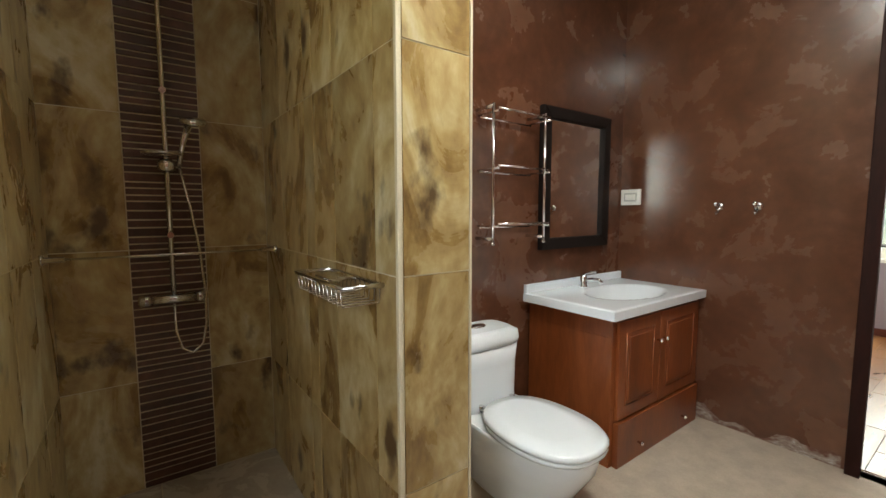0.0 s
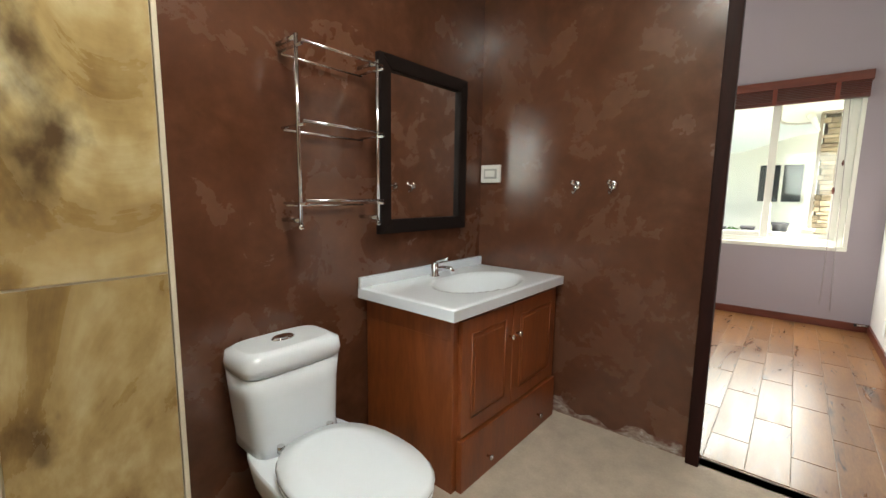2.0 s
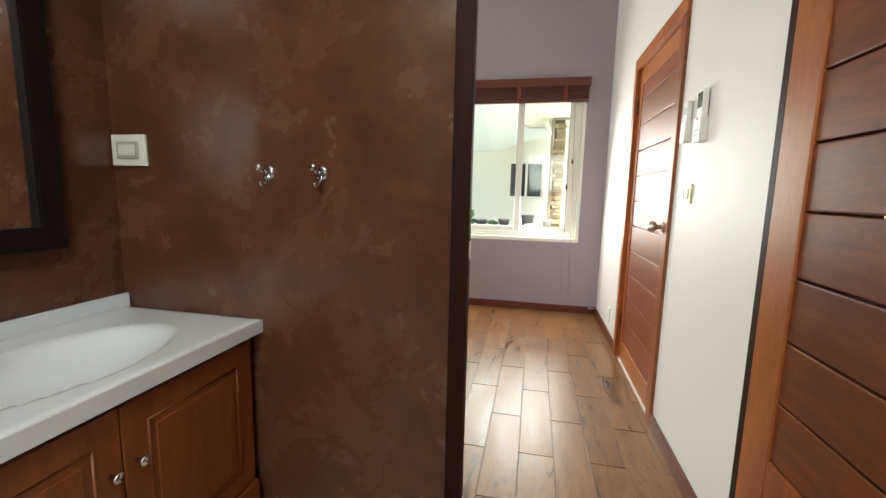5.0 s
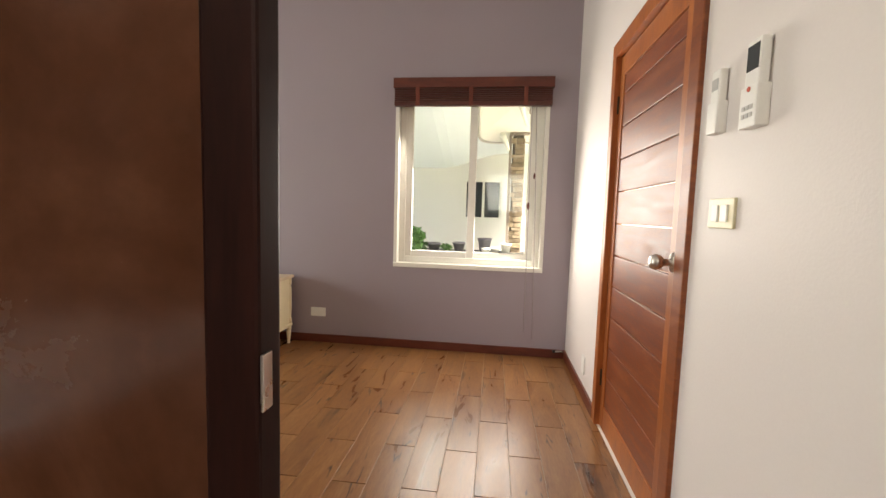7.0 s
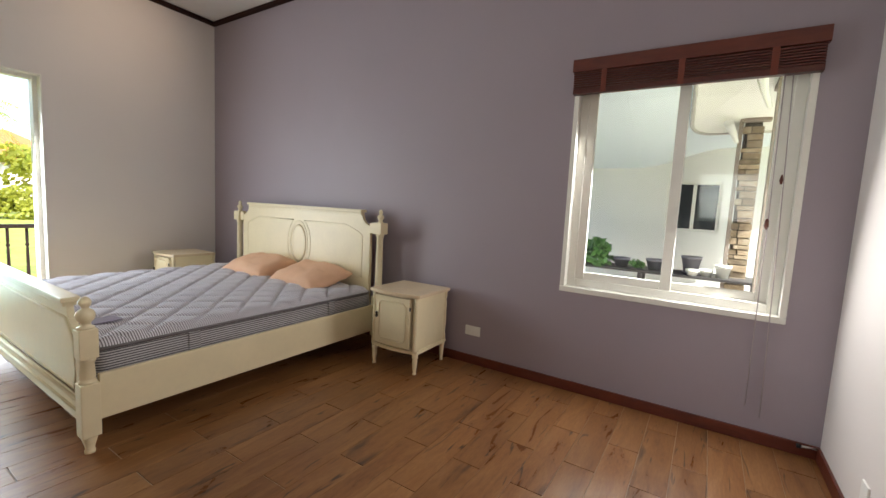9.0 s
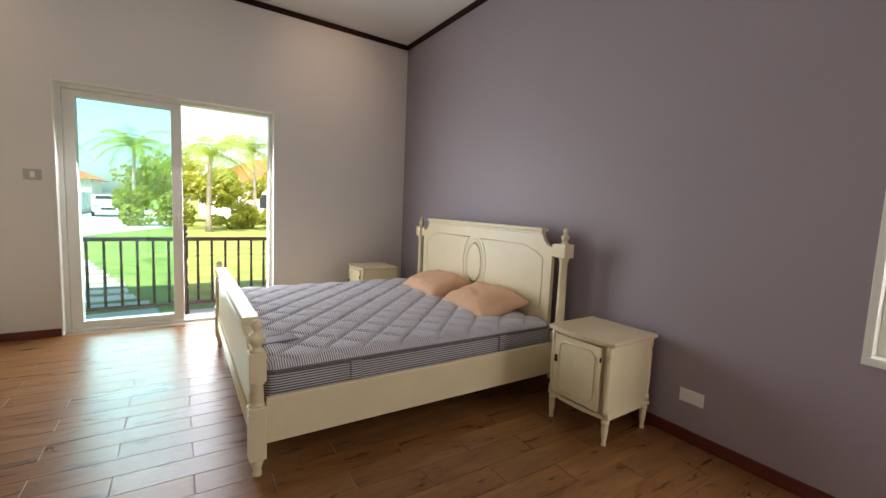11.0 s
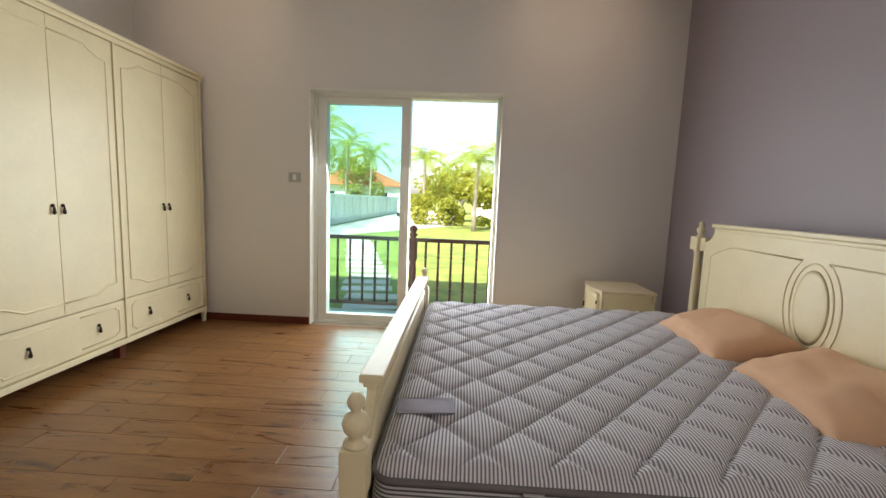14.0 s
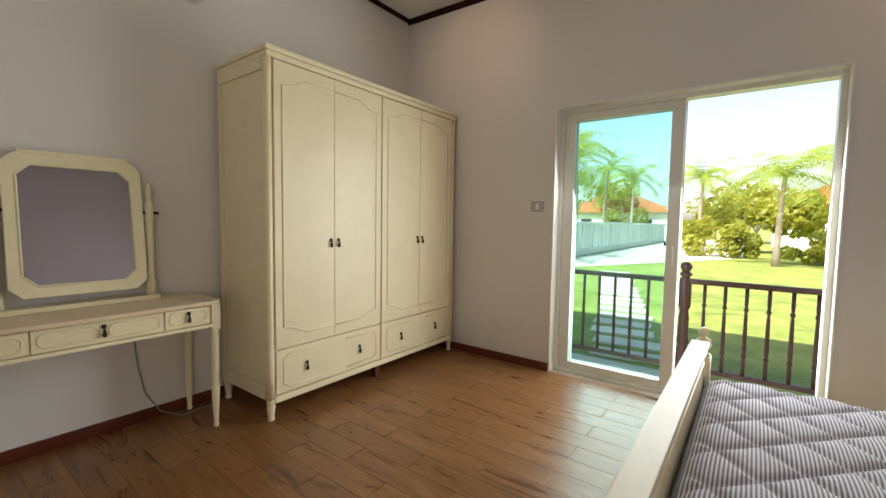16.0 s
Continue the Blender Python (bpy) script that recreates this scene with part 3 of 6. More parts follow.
def slatted_door(name, width, height, label, m, panels, pitch, knob_u, knob_z, stiles):
    """A door leaf of stiles, rails and panels of horizontal boards; u from the hinge along x, thickness along y, front at -y."""
    d = thing(name, label, "door", m, kind="structure")
    a, b = stiles[0], width - stiles[1]
    part("stile", B(0, a, 0, 0.035, 0, height, bevel=0.003), M_ORANGE, d)
    part("stile", B(b, width, 0, 0.035, 0, height, bevel=0.003), M_ORANGE, d)
    edges = [0.0] + [z for p in panels for z in p] + [height]
    for z0, z1 in zip(edges[::2], edges[1::2]):
        part("rail", B(a + 0.001, b - 0.001, 0, 0.035, z0, z1, bevel=0.003), M_ORANGE, d)
    for z0, z1 in panels:
        z = z0
        while z < z1 - 0.02:
            e = min(z1, z + pitch)
            part("board", B(a - 0.004, b + 0.004, 0.006, 0.029, z + 0.0025, e - 0.0025, bevel=0.004), M_MAHOGH, d)
            z = e
    k = lathe(bmesh.new(), [(0.034, 0.0), (0.034, -0.008), (0.013, -0.014), (0.011, -0.035), (0.022, -0.045), (0.028, -0.062), (0.022, -0.078), (0.008, -0.082)], (knob_u, 0, knob_z), 20, "y")
    part("knob", k, M_STEEL, d, "round brushed steel door knob")
    k = lathe(bmesh.new(), [(0.034, 0.035), (0.034, 0.043), (0.013, 0.049), (0.011, 0.07), (0.028, 0.09), (0.008, 0.11)], (knob_u, 0, knob_z), 20, "y")
    part("knob", k, M_STEEL, d, "round brushed steel door knob")
    for z in (0.22, height - 0.28):
        part("hinge", lathe(bmesh.new(), [(0.006, z), (0.006, z + 0.09)], (-0.004, -0.004, 0), 8), M_BRASS, d)
    return d


# bedroom door: hinges to the east, its face to the room is +y
slatted_door("door_1", 0.86, 1.945, "closed red-brown wooden door of horizontal boards", pose(4.755, YS - 0.012, 0.005, 0, 0, 180), [(0.125, 1.845)], 0.1626, 0.80, 0.985, (0.06, 0.105))
case = thing("door_casing", "orange-brown varnished wooden door frame", "door frame", kind="structure")
part("jamb", B(4.757, 4.822, YS - 0.06, YS + 0.016, 0, 1.955, bevel=0.004), M_ORANGE, case)
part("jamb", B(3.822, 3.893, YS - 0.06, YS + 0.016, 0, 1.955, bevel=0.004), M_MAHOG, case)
part("lintel", B(3.822, 4.822, YS - 0.06, YS + 0.016, 1.956, 2.03, bevel=0.004), M_ORANGE, case)
# bathroom door, swung open into the bathroom
slatted_door("door_2", 0.745, 1.99, "open wooden bathroom door of horizontal boards", pose(XB + 0.018, -0.406, BF + 0.012, 0, 0, 180), [(0.14, 0.50), (0.63, 1.89)], 0.143, 0.68, 0.98, (0.115, 0.115))

# floors under the pieces
setting("floor", B(XW - 0.05, XE + 0.1, YS - 0.14, YN + 0.19, -0.2, -0.004), M_DARKGROUT, "wood-look plank tile floor of the bedroom")
floor = bpy.data.objects["floor"]
setting("floor_bath", B(-0.9, XB - 0.016, -0.75, 2.4, BF - 0.1, BF - 0.003), M_GROUT, "beige tiled bathroom floor", "floor")
floor_bath = bpy.data.objects["floor_bath"]

# ---------- shower tiling ----------
setting("wall_shower_back", B(-0.1, 0.829, 2.2425, 2.4, BF, 2.6), M_GROUT, "shower wall of gold and olive slate tiles with a dark stone strip", "wall")
setting("wall_shower_west", B(-0.12, -0.0025, 1.0, 2.242, BF, 2.6), M_GROUT, "shower wall of gold and olive slate tiles", "wall")
setting("wall_shower_east", B(0.8285, 1.056, 0.8955, YB - 0.001, BF, 2.6), M_GROUT, "shower partition faced with gold and olive slate tiles", "wall")
setting("wall_shower_east_back", B(0.8285, 0.90, YB, 2.242, BF, 2.6), M_GROUT, "shower wall of gold and olive slate tiles", "wall")
W = {k: bpy.data.objects[k] for k in ("wall_shower_back", "wall_shower_west", "wall_shower_east", "wall_shower_east_back")}
TZ = [BF + 0.002, 0.405, 0.995, 1.58, 2.17, 2.59]


def tiles(wall, axis, a, b, cuts, rows=TZ, name="tile", material=M_SLATE, gap=0.004):
    for u0, u1 in zip(cuts, cuts[1:]):
        for z0, z1 in zip(rows, rows[1:]):
            w, h = u1 - u0 - gap, z1 - z0 - gap
            bm = B(-w / 2, w / 2, 0, 1, -h / 2, h / 2) if axis == "y" else B(0, 1, -w / 2, w / 2, -h / 2, h / 2)
            for v in bm.verts:
                if axis == "y":
                    v.co.y = a - (a + b) / 2 if v.co.y < 0.5 else b - (a + b) / 2
                else:
                    v.co.x = a - (a + b) / 2 if v.co.x < 0.5 else b - (a + b) / 2
            ob = part(name, bm, material, wall)
            c, m = (u0 + u1) / 2, (a + b) / 2
            ob.location = (c, m, (z0 + z1) / 2) if axis == "y" else (m, c, (z0 + z1) / 2)


tiles(W["wall_shower_back"], "y", 2.24, 2.2515, [-0.002, 0.258])
tiles(W["wall_shower_back"], "y", 2.24, 2.2515, [0.548, 0.826])
tiles(W["wall_shower_west"], "x", -0.0115, 0.0, [1.0, 1.33, 1.64, 1.94, 2.238])
tiles(W["wall_shower_east"], "x", 0.826, 0.8375, [0.902, 1.02, 1.31, YB - 0.001])
tiles(W["wall_shower_east_back"], "x", 0.826, 0.8375, [YB, 1.60, 1.93, 2.238])
tiles(W["wall_shower_east"], "y", 0.893, 0.9035, [0.84, 1.0565])
part("corner_trim", B(0.824, 0.8385, 0.891, 0.9055, BF, 2.59, bevel=0.003), M_GROUT, W["wall_shower_east"], "chipped pale tile edge")
part("edge_trim", B(1.0575, 1.0655, 0.8922, YB - 0.001, BF, 2.59, bevel=0.001), M_GROUT, W["wall_shower_east"])
random.seed(8)
z = BF + 0.004
while z < 2.56:
    h = random.choice((0.020, 0.024, 0.028, 0.034))
    dy = random.uniform(-0.004, 0.003)
    bm = B(0.2605, 0.546, 2.2385 + dy * 0.4, 2.2435, z, z + h, bevel=0.0015)
    part("stone_strip", bm, M_STRIP, W["wall_shower_back"])
    z += h + 0.0065

# ---------- bathroom things ----------
vanity = thing("vanity_cabinet", "cherry-stained wooden vanity cabinet with two doors and a drawer", "cabinet")
X0, X1, Y0, Y1 = 1.965, XB - 0.022, 0.995, YB - 0.014
bm = bmesh.new()
box(bm, X0, X1, Y0 + 0.006, Y1, BF + 0.09, 0.60, bevel=0.003)
part("body", bm, M_CABINET, vanity)
for d in ((X0, X1, Y0 + 0.006, Y0 + 0.02, 0.6, 0.687), (X0, X0 + 0.015, Y0 + 0.021, Y1, 0.6, 0.687), (X1 - 0.015, X1, Y0 + 0.021, Y1, 0.6, 0.687)):
    part("top_rail", B(*d), M_CABINET, vanity)
bm = bmesh.new()
plate(bm, [(X0, BF), (X0 + 0.07, BF), (X0 + 0.10, BF + 0.045), (X0 + 0.16, BF + 0.065), (X1 - 0.16, BF + 0.065), (X1 - 0.10, BF + 0.045), (X1 - 0.07, BF), (X1, BF), (X1, BF + 0.089), (X0, BF + 0.089)], "y", Y0 + 0.006, Y0 + 0.03)
part("plinth", bm, M_CABINET, vanity)
part("foot", B(X0, X0 + 0.022, Y0 + 0.031, Y1, BF, BF + 0.089, bevel=0.002), M_CABINET, vanity)
part("foot", B(X1 - 0.022, X1, Y0 + 0.031, Y1, BF, BF + 0.089, bevel=0.002), M_CABINET, vanity)
mid = 2.355


def panel_door(name, parent, u0, u1, z0, z1, y, material, thick=0.018, frame_w=0.06):
    d = part(name, B(u0, u1, y, y + thick, z0, z1, bevel=0.003), material, parent)
    bm = bmesh.new()
    a, b, c, e = u0 + frame_w, u1 - frame_w, z0 + frame_w, z1 - frame_w
    tube(bm, [(a, y - 0.001, c), (b, y - 0.001, c), (b, y - 0.001, e), (a, y - 0.001, e)], 0.0035, 6, True)
    box(bm, a + 0.02, b - 0.02, y - 0.004, y + 0.002, c + 0.02, e - 0.02, bevel=0.002)
    part("panel_moulding", bm, material, d)
    return d


for u0, u1, ku in ((X0 + 0.03, mid - 0.002, mid - 0.03), (mid + 0.002, X1 - 0.03, mid + 0.03)):
    d = panel_door("door", vanity, u0, u1, 0.215, 0.672, Y0 - 0.012, M_CABINET)
    part("knob", lathe(bmesh.new(), [(0.005, 0), (0.005, -0.012), (0.013, -0.018), (0.012, -0.026), (0.004, -0.029)], (ku, Y0 - 0.0125, 0.535), 12, "y"), M_CHROME, d, "small chrome knob")
d = part("drawer", B(X0 + 0.025, X1 - 0.02, Y0 - 0.022, Y0 + 0.004, BF + 0.07, 0.205, bevel=0.004), M_CABINET, vanity)
for u in (X0 + 0.2, X1 - 0.2):
    part("knob", lathe(bmesh.new(), [(0.005, 0), (0.005, -0.012), (0.012, -0.018), (0.011, -0.025), (0.004, -0.028)], (u, Y0 - 0.0225, 0.07), 12, "y"), M_CHROME, d, "small chrome knob")

# washbasin top with a sunken oval bowl
tx0, tx1, ty0, ty1, tz = 1.925, XB - 0.004, 0.968, YB - 0.004, 0.732
bm = bmesh.new()
nx, ny = 56, 36
cx, cy, rx, ry = 2.40, 1.20, 0.27, 0.165
gv = []
for j in range(ny + 1):
    row = []
    for i in range(nx + 1):
        x, y = tx0 + (tx1 - tx0) * i / nx, ty0 + (ty1 - ty0) * j / ny
        q = ((x - cx) / rx) ** 2 + ((y - cy) / ry) ** 2
        drop = 0.0
        if q < 1:
            drop = 0.085 * min(1, (1 - q) ** 0.8)
        rim = 0.004 if (i in (0, nx) or j in (0, ny)) else 0
        row.append(bm.verts.new((x, y, tz - drop - rim)))
    gv.append(row)
for j in range(ny):
    for i in range(nx):
        bm.faces.new((gv[j][i], gv[j][i + 1], gv[j + 1][i + 1], gv[j + 1][i])).smooth = True
edge = gv[0] + [r[-1] for r in gv[1:]] + list(reversed(gv[-1]))[1:] + [r[0] for r in reversed(gv[1:-1])]
low = [bm.verts.new((v.co.x, v.co.y, 0.688)) for v in edge]
for i in range(len(edge)):
    k = (i + 1) % len(edge)
    bm.faces.new((edge[i], low[i], low[k], edge[k]))
basin = thing("washbasin_top", "white moulded washbasin top with an oval bowl", "washbasin")
part("top", bm, M_PORCELAIN, basin)
bm = bmesh.new()
plate(bm, [(tx0, tz - 0.002), (tx1, tz - 0.002), (tx1, tz + 0.045), (tx0 + 0.0, tz + 0.045)], "y", ty1 - 0.022, ty1, bevel=0.004)
part("backsplash", bm, M_PORCELAIN, basin)
part("overflow", lathe(bmesh.new(), [(0.013, -0.003), (0.013, 0.003)], (2.30, 1.352, 0.685), 14, "y"), M_CHROME, basin, "chrome overflow ring")
part("drain", lathe(bmesh.new(), [(0.022, 0), (0.022, 0.004), (0.006, 0.006)], (cx, cy, 0.648), 16), M_CHROME, basin, "chrome drain")
tap = thing("basin_tap", "chrome single-lever basin tap on the washbasin top", "tap", pose(2.33, 1.415, tz))
part("body", lathe(bmesh.new(), [(0.024, 0), (0.024, 0.006), (0.019, 0.012), (0.018, 0.06), (0.015, 0.07)], (0, 0, 0), 16), M_CHROME, tap)
part("spout", tube(bmesh.new(), [(0, 0, 0.035), (0, -0.05, 0.05), (0, -0.10, 0.052), (0, -0.115, 0.035)], 0.011, 10), M_CHROME, tap)
part("lever", tube(bmesh.new(), [(0, 0.0, 0.07), (0, -0.03, 0.085), (0, -0.085, 0.095)], [0.010, 0.008, 0.006], 8), M_CHROME, tap)

# mirror
mir = thing("wall_mirror", "rectangular mirror in a wide black wooden frame", "mirror")
bm = bmesh.new()
m0, m1, z0, z1, fw = 2.03, 2.632, 0.955, 1.715, 0.062
for o in (((m0, z0), (m1, z0), (m1 - fw, z0 + fw), (m0 + fw, z0 + fw)), ((m1, z0), (m1, z1), (m1 - fw, z1 - fw), (m1 - fw, z0 + fw)), ((m1, z1), (m0, z1), (m0 + fw, z1 - fw), (m1 - fw, z1 - fw)), ((m0, z1), (m0, z0), (m0 + fw, z0 + fw), (m0 + fw, z1 - fw))):
    part("frame", plate(bmesh.new(), list(o), "y", 1.462, YB - 0.001, bevel=0.004), M_BLACKWOOD, mir)
bm.free()
part("glass", B(m0 + fw - 0.005, m1 - fw + 0.005, 1.482, 1.49, z0 + fw - 0.005, z1 - fw + 0.005), M_MIRROR, mir)

# wall rack of chrome rods
rack = thing("wall_rack", "three-tier chrome wire wall rack without shelves", "rack")
ra, rb, ry_ = 1.60, 1.945, 1.385
for x in (ra, rb):
    part("post", tube(bmesh.new(), [(x, ry_, 1.02), (x, ry_, 1.64)], 0.007, 10), M_CHROME, rack)
    part("end_cap", lathe(bmesh.new(), [(0.004, 0), (0.011, 0.004), (0.011, 0.014), (0.004, 0.018)], (x, ry_, 1.004), 12), M_CHROME, rack)
    for z in (1.035, 1.63):
        part("bracket", tube(bmesh.new(), [(x, ry_, z), (x, YB, z)], 0.008, 8), M_CHROME, rack)
    for z in (1.105, 1.365, 1.615):
        part("side_rod", tube(bmesh.new(), [(x, ry_ - 0.035, z - 0.012), (x, YB - 0.01, z - 0.012)], 0.0045, 8), M_CHROME, rack)
for z in (1.105, 1.365, 1.615):
    part("front_rod", tube(bmesh.new(), [(ra, ry_ - 0.03, z), (rb, ry_ - 0.03, z)], 0.0045, 8), M_CHROME, rack)
    part("back_rod", tube(bmesh.new(), [(ra, YB - 0.02, z - 0.02), (rb, YB - 0.02, z - 0.02)], 0.004, 8), M_CHROME, rack)

# switch and hooks
sw = thing("light_switch", "white plastic rocker switch on red-brown plaster", "switch")
part("plate", B(XB - 0.012, XB, 1.362, 1.492, 1.20, 1.298, bevel=0.004), M_PLASTIC, sw)
part("rocker", B(XB - 0.017, XB - 0.0115, 1.385, 1.468, 1.222, 1.276, bevel=0.003), M_GREYPLASTIC, sw, "grey rocker")
part("rocker", B(XB - 0.021, XB - 0.0165, 1.395, 1.458, 1.232, 1.266, bevel=0.003), M_PLASTIC, sw)


def robe_hook(y):
    h = thing("robe_hook", "chrome double robe hook on the plaster wall", "hook", pose(XB, y, 1.185), group="robe hooks")
    part("rose", lathe(bmesh.new(), [(0.022, 0), (0.022, -0.006), (0.014, -0.012)], (0, 0, 0), 16, "x"), M_CHROME, h)
    part("arm", tube(bmesh.new(), [(-0.008, 0, 0), (-0.03, 0, 0.0), (-0.05, 0, 0.012)], 0.006, 8), M_CHROME, h)
    part("ball", lathe(bmesh.new(), [(0.003, -0.062), (0.010, -0.058), (0.012, -0.052), (0.006, -0.044)], (0, 0, 0.013), 12, "x"), M_CHROME, h)
    part("lower_hook", tube(bmesh.new(), [(-0.008, 0, -0.006), (-0.022, 0, -0.035), (-0.04, 0, -0.04), (-0.048, 0, -0.026)], 0.005, 8), M_CHROME, h)


robe_hook(0.928), robe_hook(0.755)

# toilet: one-piece, lofted
toilet = thing("toilet", "white one-piece porcelain toilet with closed lid", "toilet", pose(1.522, YB, BF) @ Matrix.Diagonal((1, 1, 1.05, 1)))


def loft(sections, seg=32, cap=True):
    """sections: (z, half width, front y, back y, squareness)."""
    bm = bmesh.new()
    rings = []
    for z, hw, yf, yb, sq in sections:
        cyy, ly = (yf + yb) / 2, (yb - yf) / 2
        ring = []
        for i in range(seg):
            a = 2 * math.pi * i / seg
            c, s = math.cos(a), math.sin(a)
            e = 2 / sq
            ring.append(bm.verts.new((hw * math.copysign(abs(c) ** e, c), cyy + ly * math.copysign(abs(s) ** e, s), z)))
        rings.append(ring)
    for a, b in zip(rings, rings[1:]):
        for i in range(seg):
            bm.faces.new((a[i], a[(i + 1) % seg], b[(i + 1) % seg], b[i])).smooth = True
    if cap:
        bm.faces.new(list(reversed(rings[0]))), bm.faces.new(rings[-1])
    return bm


part("bowl", loft([(0, 0.115, -0.58, -0.12, 3), (0.03, 0.112, -0.575, -0.11, 3), (0.12, 0.105, -0.57, -0.10, 3), (0.22, 0.13, -0.64, -0.05, 2.6), (0.31, 0.172, -0.70, -0.03, 2.5), (0.375, 0.182, -0.715, -0.02, 2.5), (0.388, 0.178, -0.71, -0.02, 2.5)]), M_PORCELAIN, toilet)
part("seat", loft([(0.388, 0.186, -0.732, -0.255, 2.4), (0.396, 0.188, -0.735, -0.25, 2.4), (0.404, 0.186, -0.732, -0.25, 2.4)]), M_PORCELAIN, toilet)
part("lid", loft([(0.406, 0.186, -0.735, -0.245, 2.4), (0.418, 0.188, -0.738, -0.24, 2.4), (0.428, 0.180, -0.725, -0.245, 2.4), (0.433, 0.12, -0.64, -0.29, 2.3)]), M_PORCELAIN, toilet)
part("tank", loft([(0.386, 0.150, -0.235, -0.012, 5), (0.42, 0.150, -0.225, -0.012, 5), (0.56, 0.165, -0.215, -0.012, 5), (0.635, 0.172, -0.22, -0.012, 5)], 40), M_PORCELAIN, toilet)
part("tank_lid", loft([(0.638, 0.174, -0.223, -0.010, 5), (0.66, 0.177, -0.228, -0.010, 5), (0.692, 0.172, -0.222, -0.014, 5), (0.704, 0.150, -0.19, -0.03, 4)], 40), M_PORCELAIN, toilet)
bt = lathe(bmesh.new(), [(0.040, 0.700), (0.040, 0.708), (0.034, 0.713), (0.005, 0.714)], (0, -0.11, 0), 24)
for v in bt.verts:
    v.co.y = -0.11 + (v.co.y + 0.11) * 0.62
part("flush_button", bt, M_CHROME, toilet, "oval chrome flush button")
part("hinge_cap", lathe(bmesh.new(), [(0.012, 0), (0.012, 0.02)], (0.09, -0.238, 0.402), 10), M_CHROME, toilet)
part("hinge_cap", lathe(bmesh.new(), [(0.012, 0), (0.012, 0.02)], (-0.09, -0.238, 0.402), 10), M_CHROME, toilet)
part("supply_hose", tube(bmesh.new(), [(0.19, -0.02, 0.12), (0.2, -0.06, 0.15), (0.19, -0.07, 0.25), (0.15, -0.06, 0.37)], 0.007, 8), M_CHROME, toilet)
spray = thing("bidet_spray", "chrome bidet hose and holder beside the partition", "bidet spray", pose(1.066, 1.05, 0.33))
part("holder", tube(bmesh.new(), [(0, 0, 0), (0.04, 0, 0), (0.055, 0, 0.006)], 0.008, 8), M_CHROME, spray)
part("hose", tube(bmesh.new(), [(0.03, 0.0, -0.01), (0.035, 0.03, -0.15), (0.03, 0.1, -0.26), (0.03, 0.2, -0.2), (0.004, 0.25, -0.1)], 0.006, 8), M_RUBBER, spray)

# shower column
shower = thing("shower_column", "chrome shower column with rain head, hand shower and hose", "shower", pose(0.41, 2.235, 0))
part("riser", tube(bmesh.new(), [(0, -0.06, 0.80), (0, -0.06, 1.35), (0, -0.06, 2.06), (0, -0.10, 2.10), (0, -0.30, 2.11)], 0.011, 12), M_CHROME, shower)
part("rain_head", lathe(bmesh.new(), [(0.018, 2.10), (0.022, 2.085), (0.098, 2.065), (0.10, 2.055), (0.095, 2.052)], (0.03, -0.31, 0), 28), M_CHROME, shower)
for z in (1.06, 1.68):
    part("wall_bracket", tube(bmesh.new(), [(0, 0.0, z), (0, -0.075, z)], 0.014, 10), M_CHROME, shower)
part("slider", lathe(bmesh.new(), [(0.012, 1.33), (0.034, 1.345), (0.036, 1.375), (0.02, 1.39)], (0, -0.06, 0), 16), M_CHROME, shower)
part("soap_dish", lathe(bmesh.new(), [(0.02, 1.396), (0.075, 1.404), (0.08, 1.412), (0.074, 1.408)], (-0.015, -0.08, 0), 20), M_CHROME, shower)
part("hand_shower", tube(bmesh.new(), [(0.045, -0.08, 1.36), (0.06, -0.10, 1.45), (0.085, -0.13, 1.535)], [0.012, 0.011, 0.016], 10), M_CHROME, shower)
hb = lathe(bmesh.new(), [(0.015, 0.012), (0.05, 0.004), (0.052, -0.012), (0.048, -0.016)], (0, 0, 0), 20)
bmesh.ops.rotate(hb, verts=hb.verts, cent=(0, 0, 0), matrix=Matrix.Rotation(radians(20), 3, "X"))
bmesh.ops.translate(hb, verts=hb.verts, vec=(0.10, -0.16, 1.55))
part("hand_shower_head", hb, M_CHROME, shower)
part("mixer", tube(bmesh.new(), [(-0.085, -0.055, 0.775), (0.085, -0.055, 0.775)], 0.021, 14), M_CHROME, shower)
for s in (-1, 1):
    part("mixer_knob", lathe(bmesh.new(), [(0.024, 0.0), (0.028, s * 0.01), (0.026, s * 0.04), (0.012, s * 0.046)], (s * 0.085, -0.055, 0.775), 16, "x"), M_CHROME, shower)
    part("wall_union", tube(bmesh.new(), [(s * 0.07, 0, 0.775), (s * 0.07, -0.05, 0.775)], 0.017, 10), M_CHROME, shower)
hose = [(0.045, -0.08, 1.36), (0.075, -0.085, 1.2), (0.105, -0.085, 1.0), (0.12, -0.085, 0.8), (0.118, -0.085, 0.65), (0.10, -0.085, 0.56), (0.06, -0.085, 0.525), (0.02, -0.085, 0.55), (0.0, -0.07, 0.63), (0.0, -0.06, 0.75)]
part("hose", tube(bmesh.new(), hose, 0.0065, 8), M_CHROME, shower)
rod = thing("towel_rail", "thin chrome rail across the shower", "towel rail")
part("rail", tube(bmesh.new(), [(0.0, 2.06, 0.985), (0.826, 2.06, 0.985)], 0.0045, 10), M_CHROME, rod)
for x, s in ((0.0, 1), (0.826, -1)):
    part("flange", lathe(bmesh.new(), [(0.02, 0), (0.02, s * 0.01), (0.011, s * 0.014), (0.011, s * 0.07)], (x, 2.06, 0.985), 14, "x"), M_CHROME, rod)
basket = thing("shower_basket", "chrome wire soap basket on the tiled partition", "basket")
bx0, bx1, by0, by1, bz = 0.71, 0.824, 0.97, 1.36, 0.965
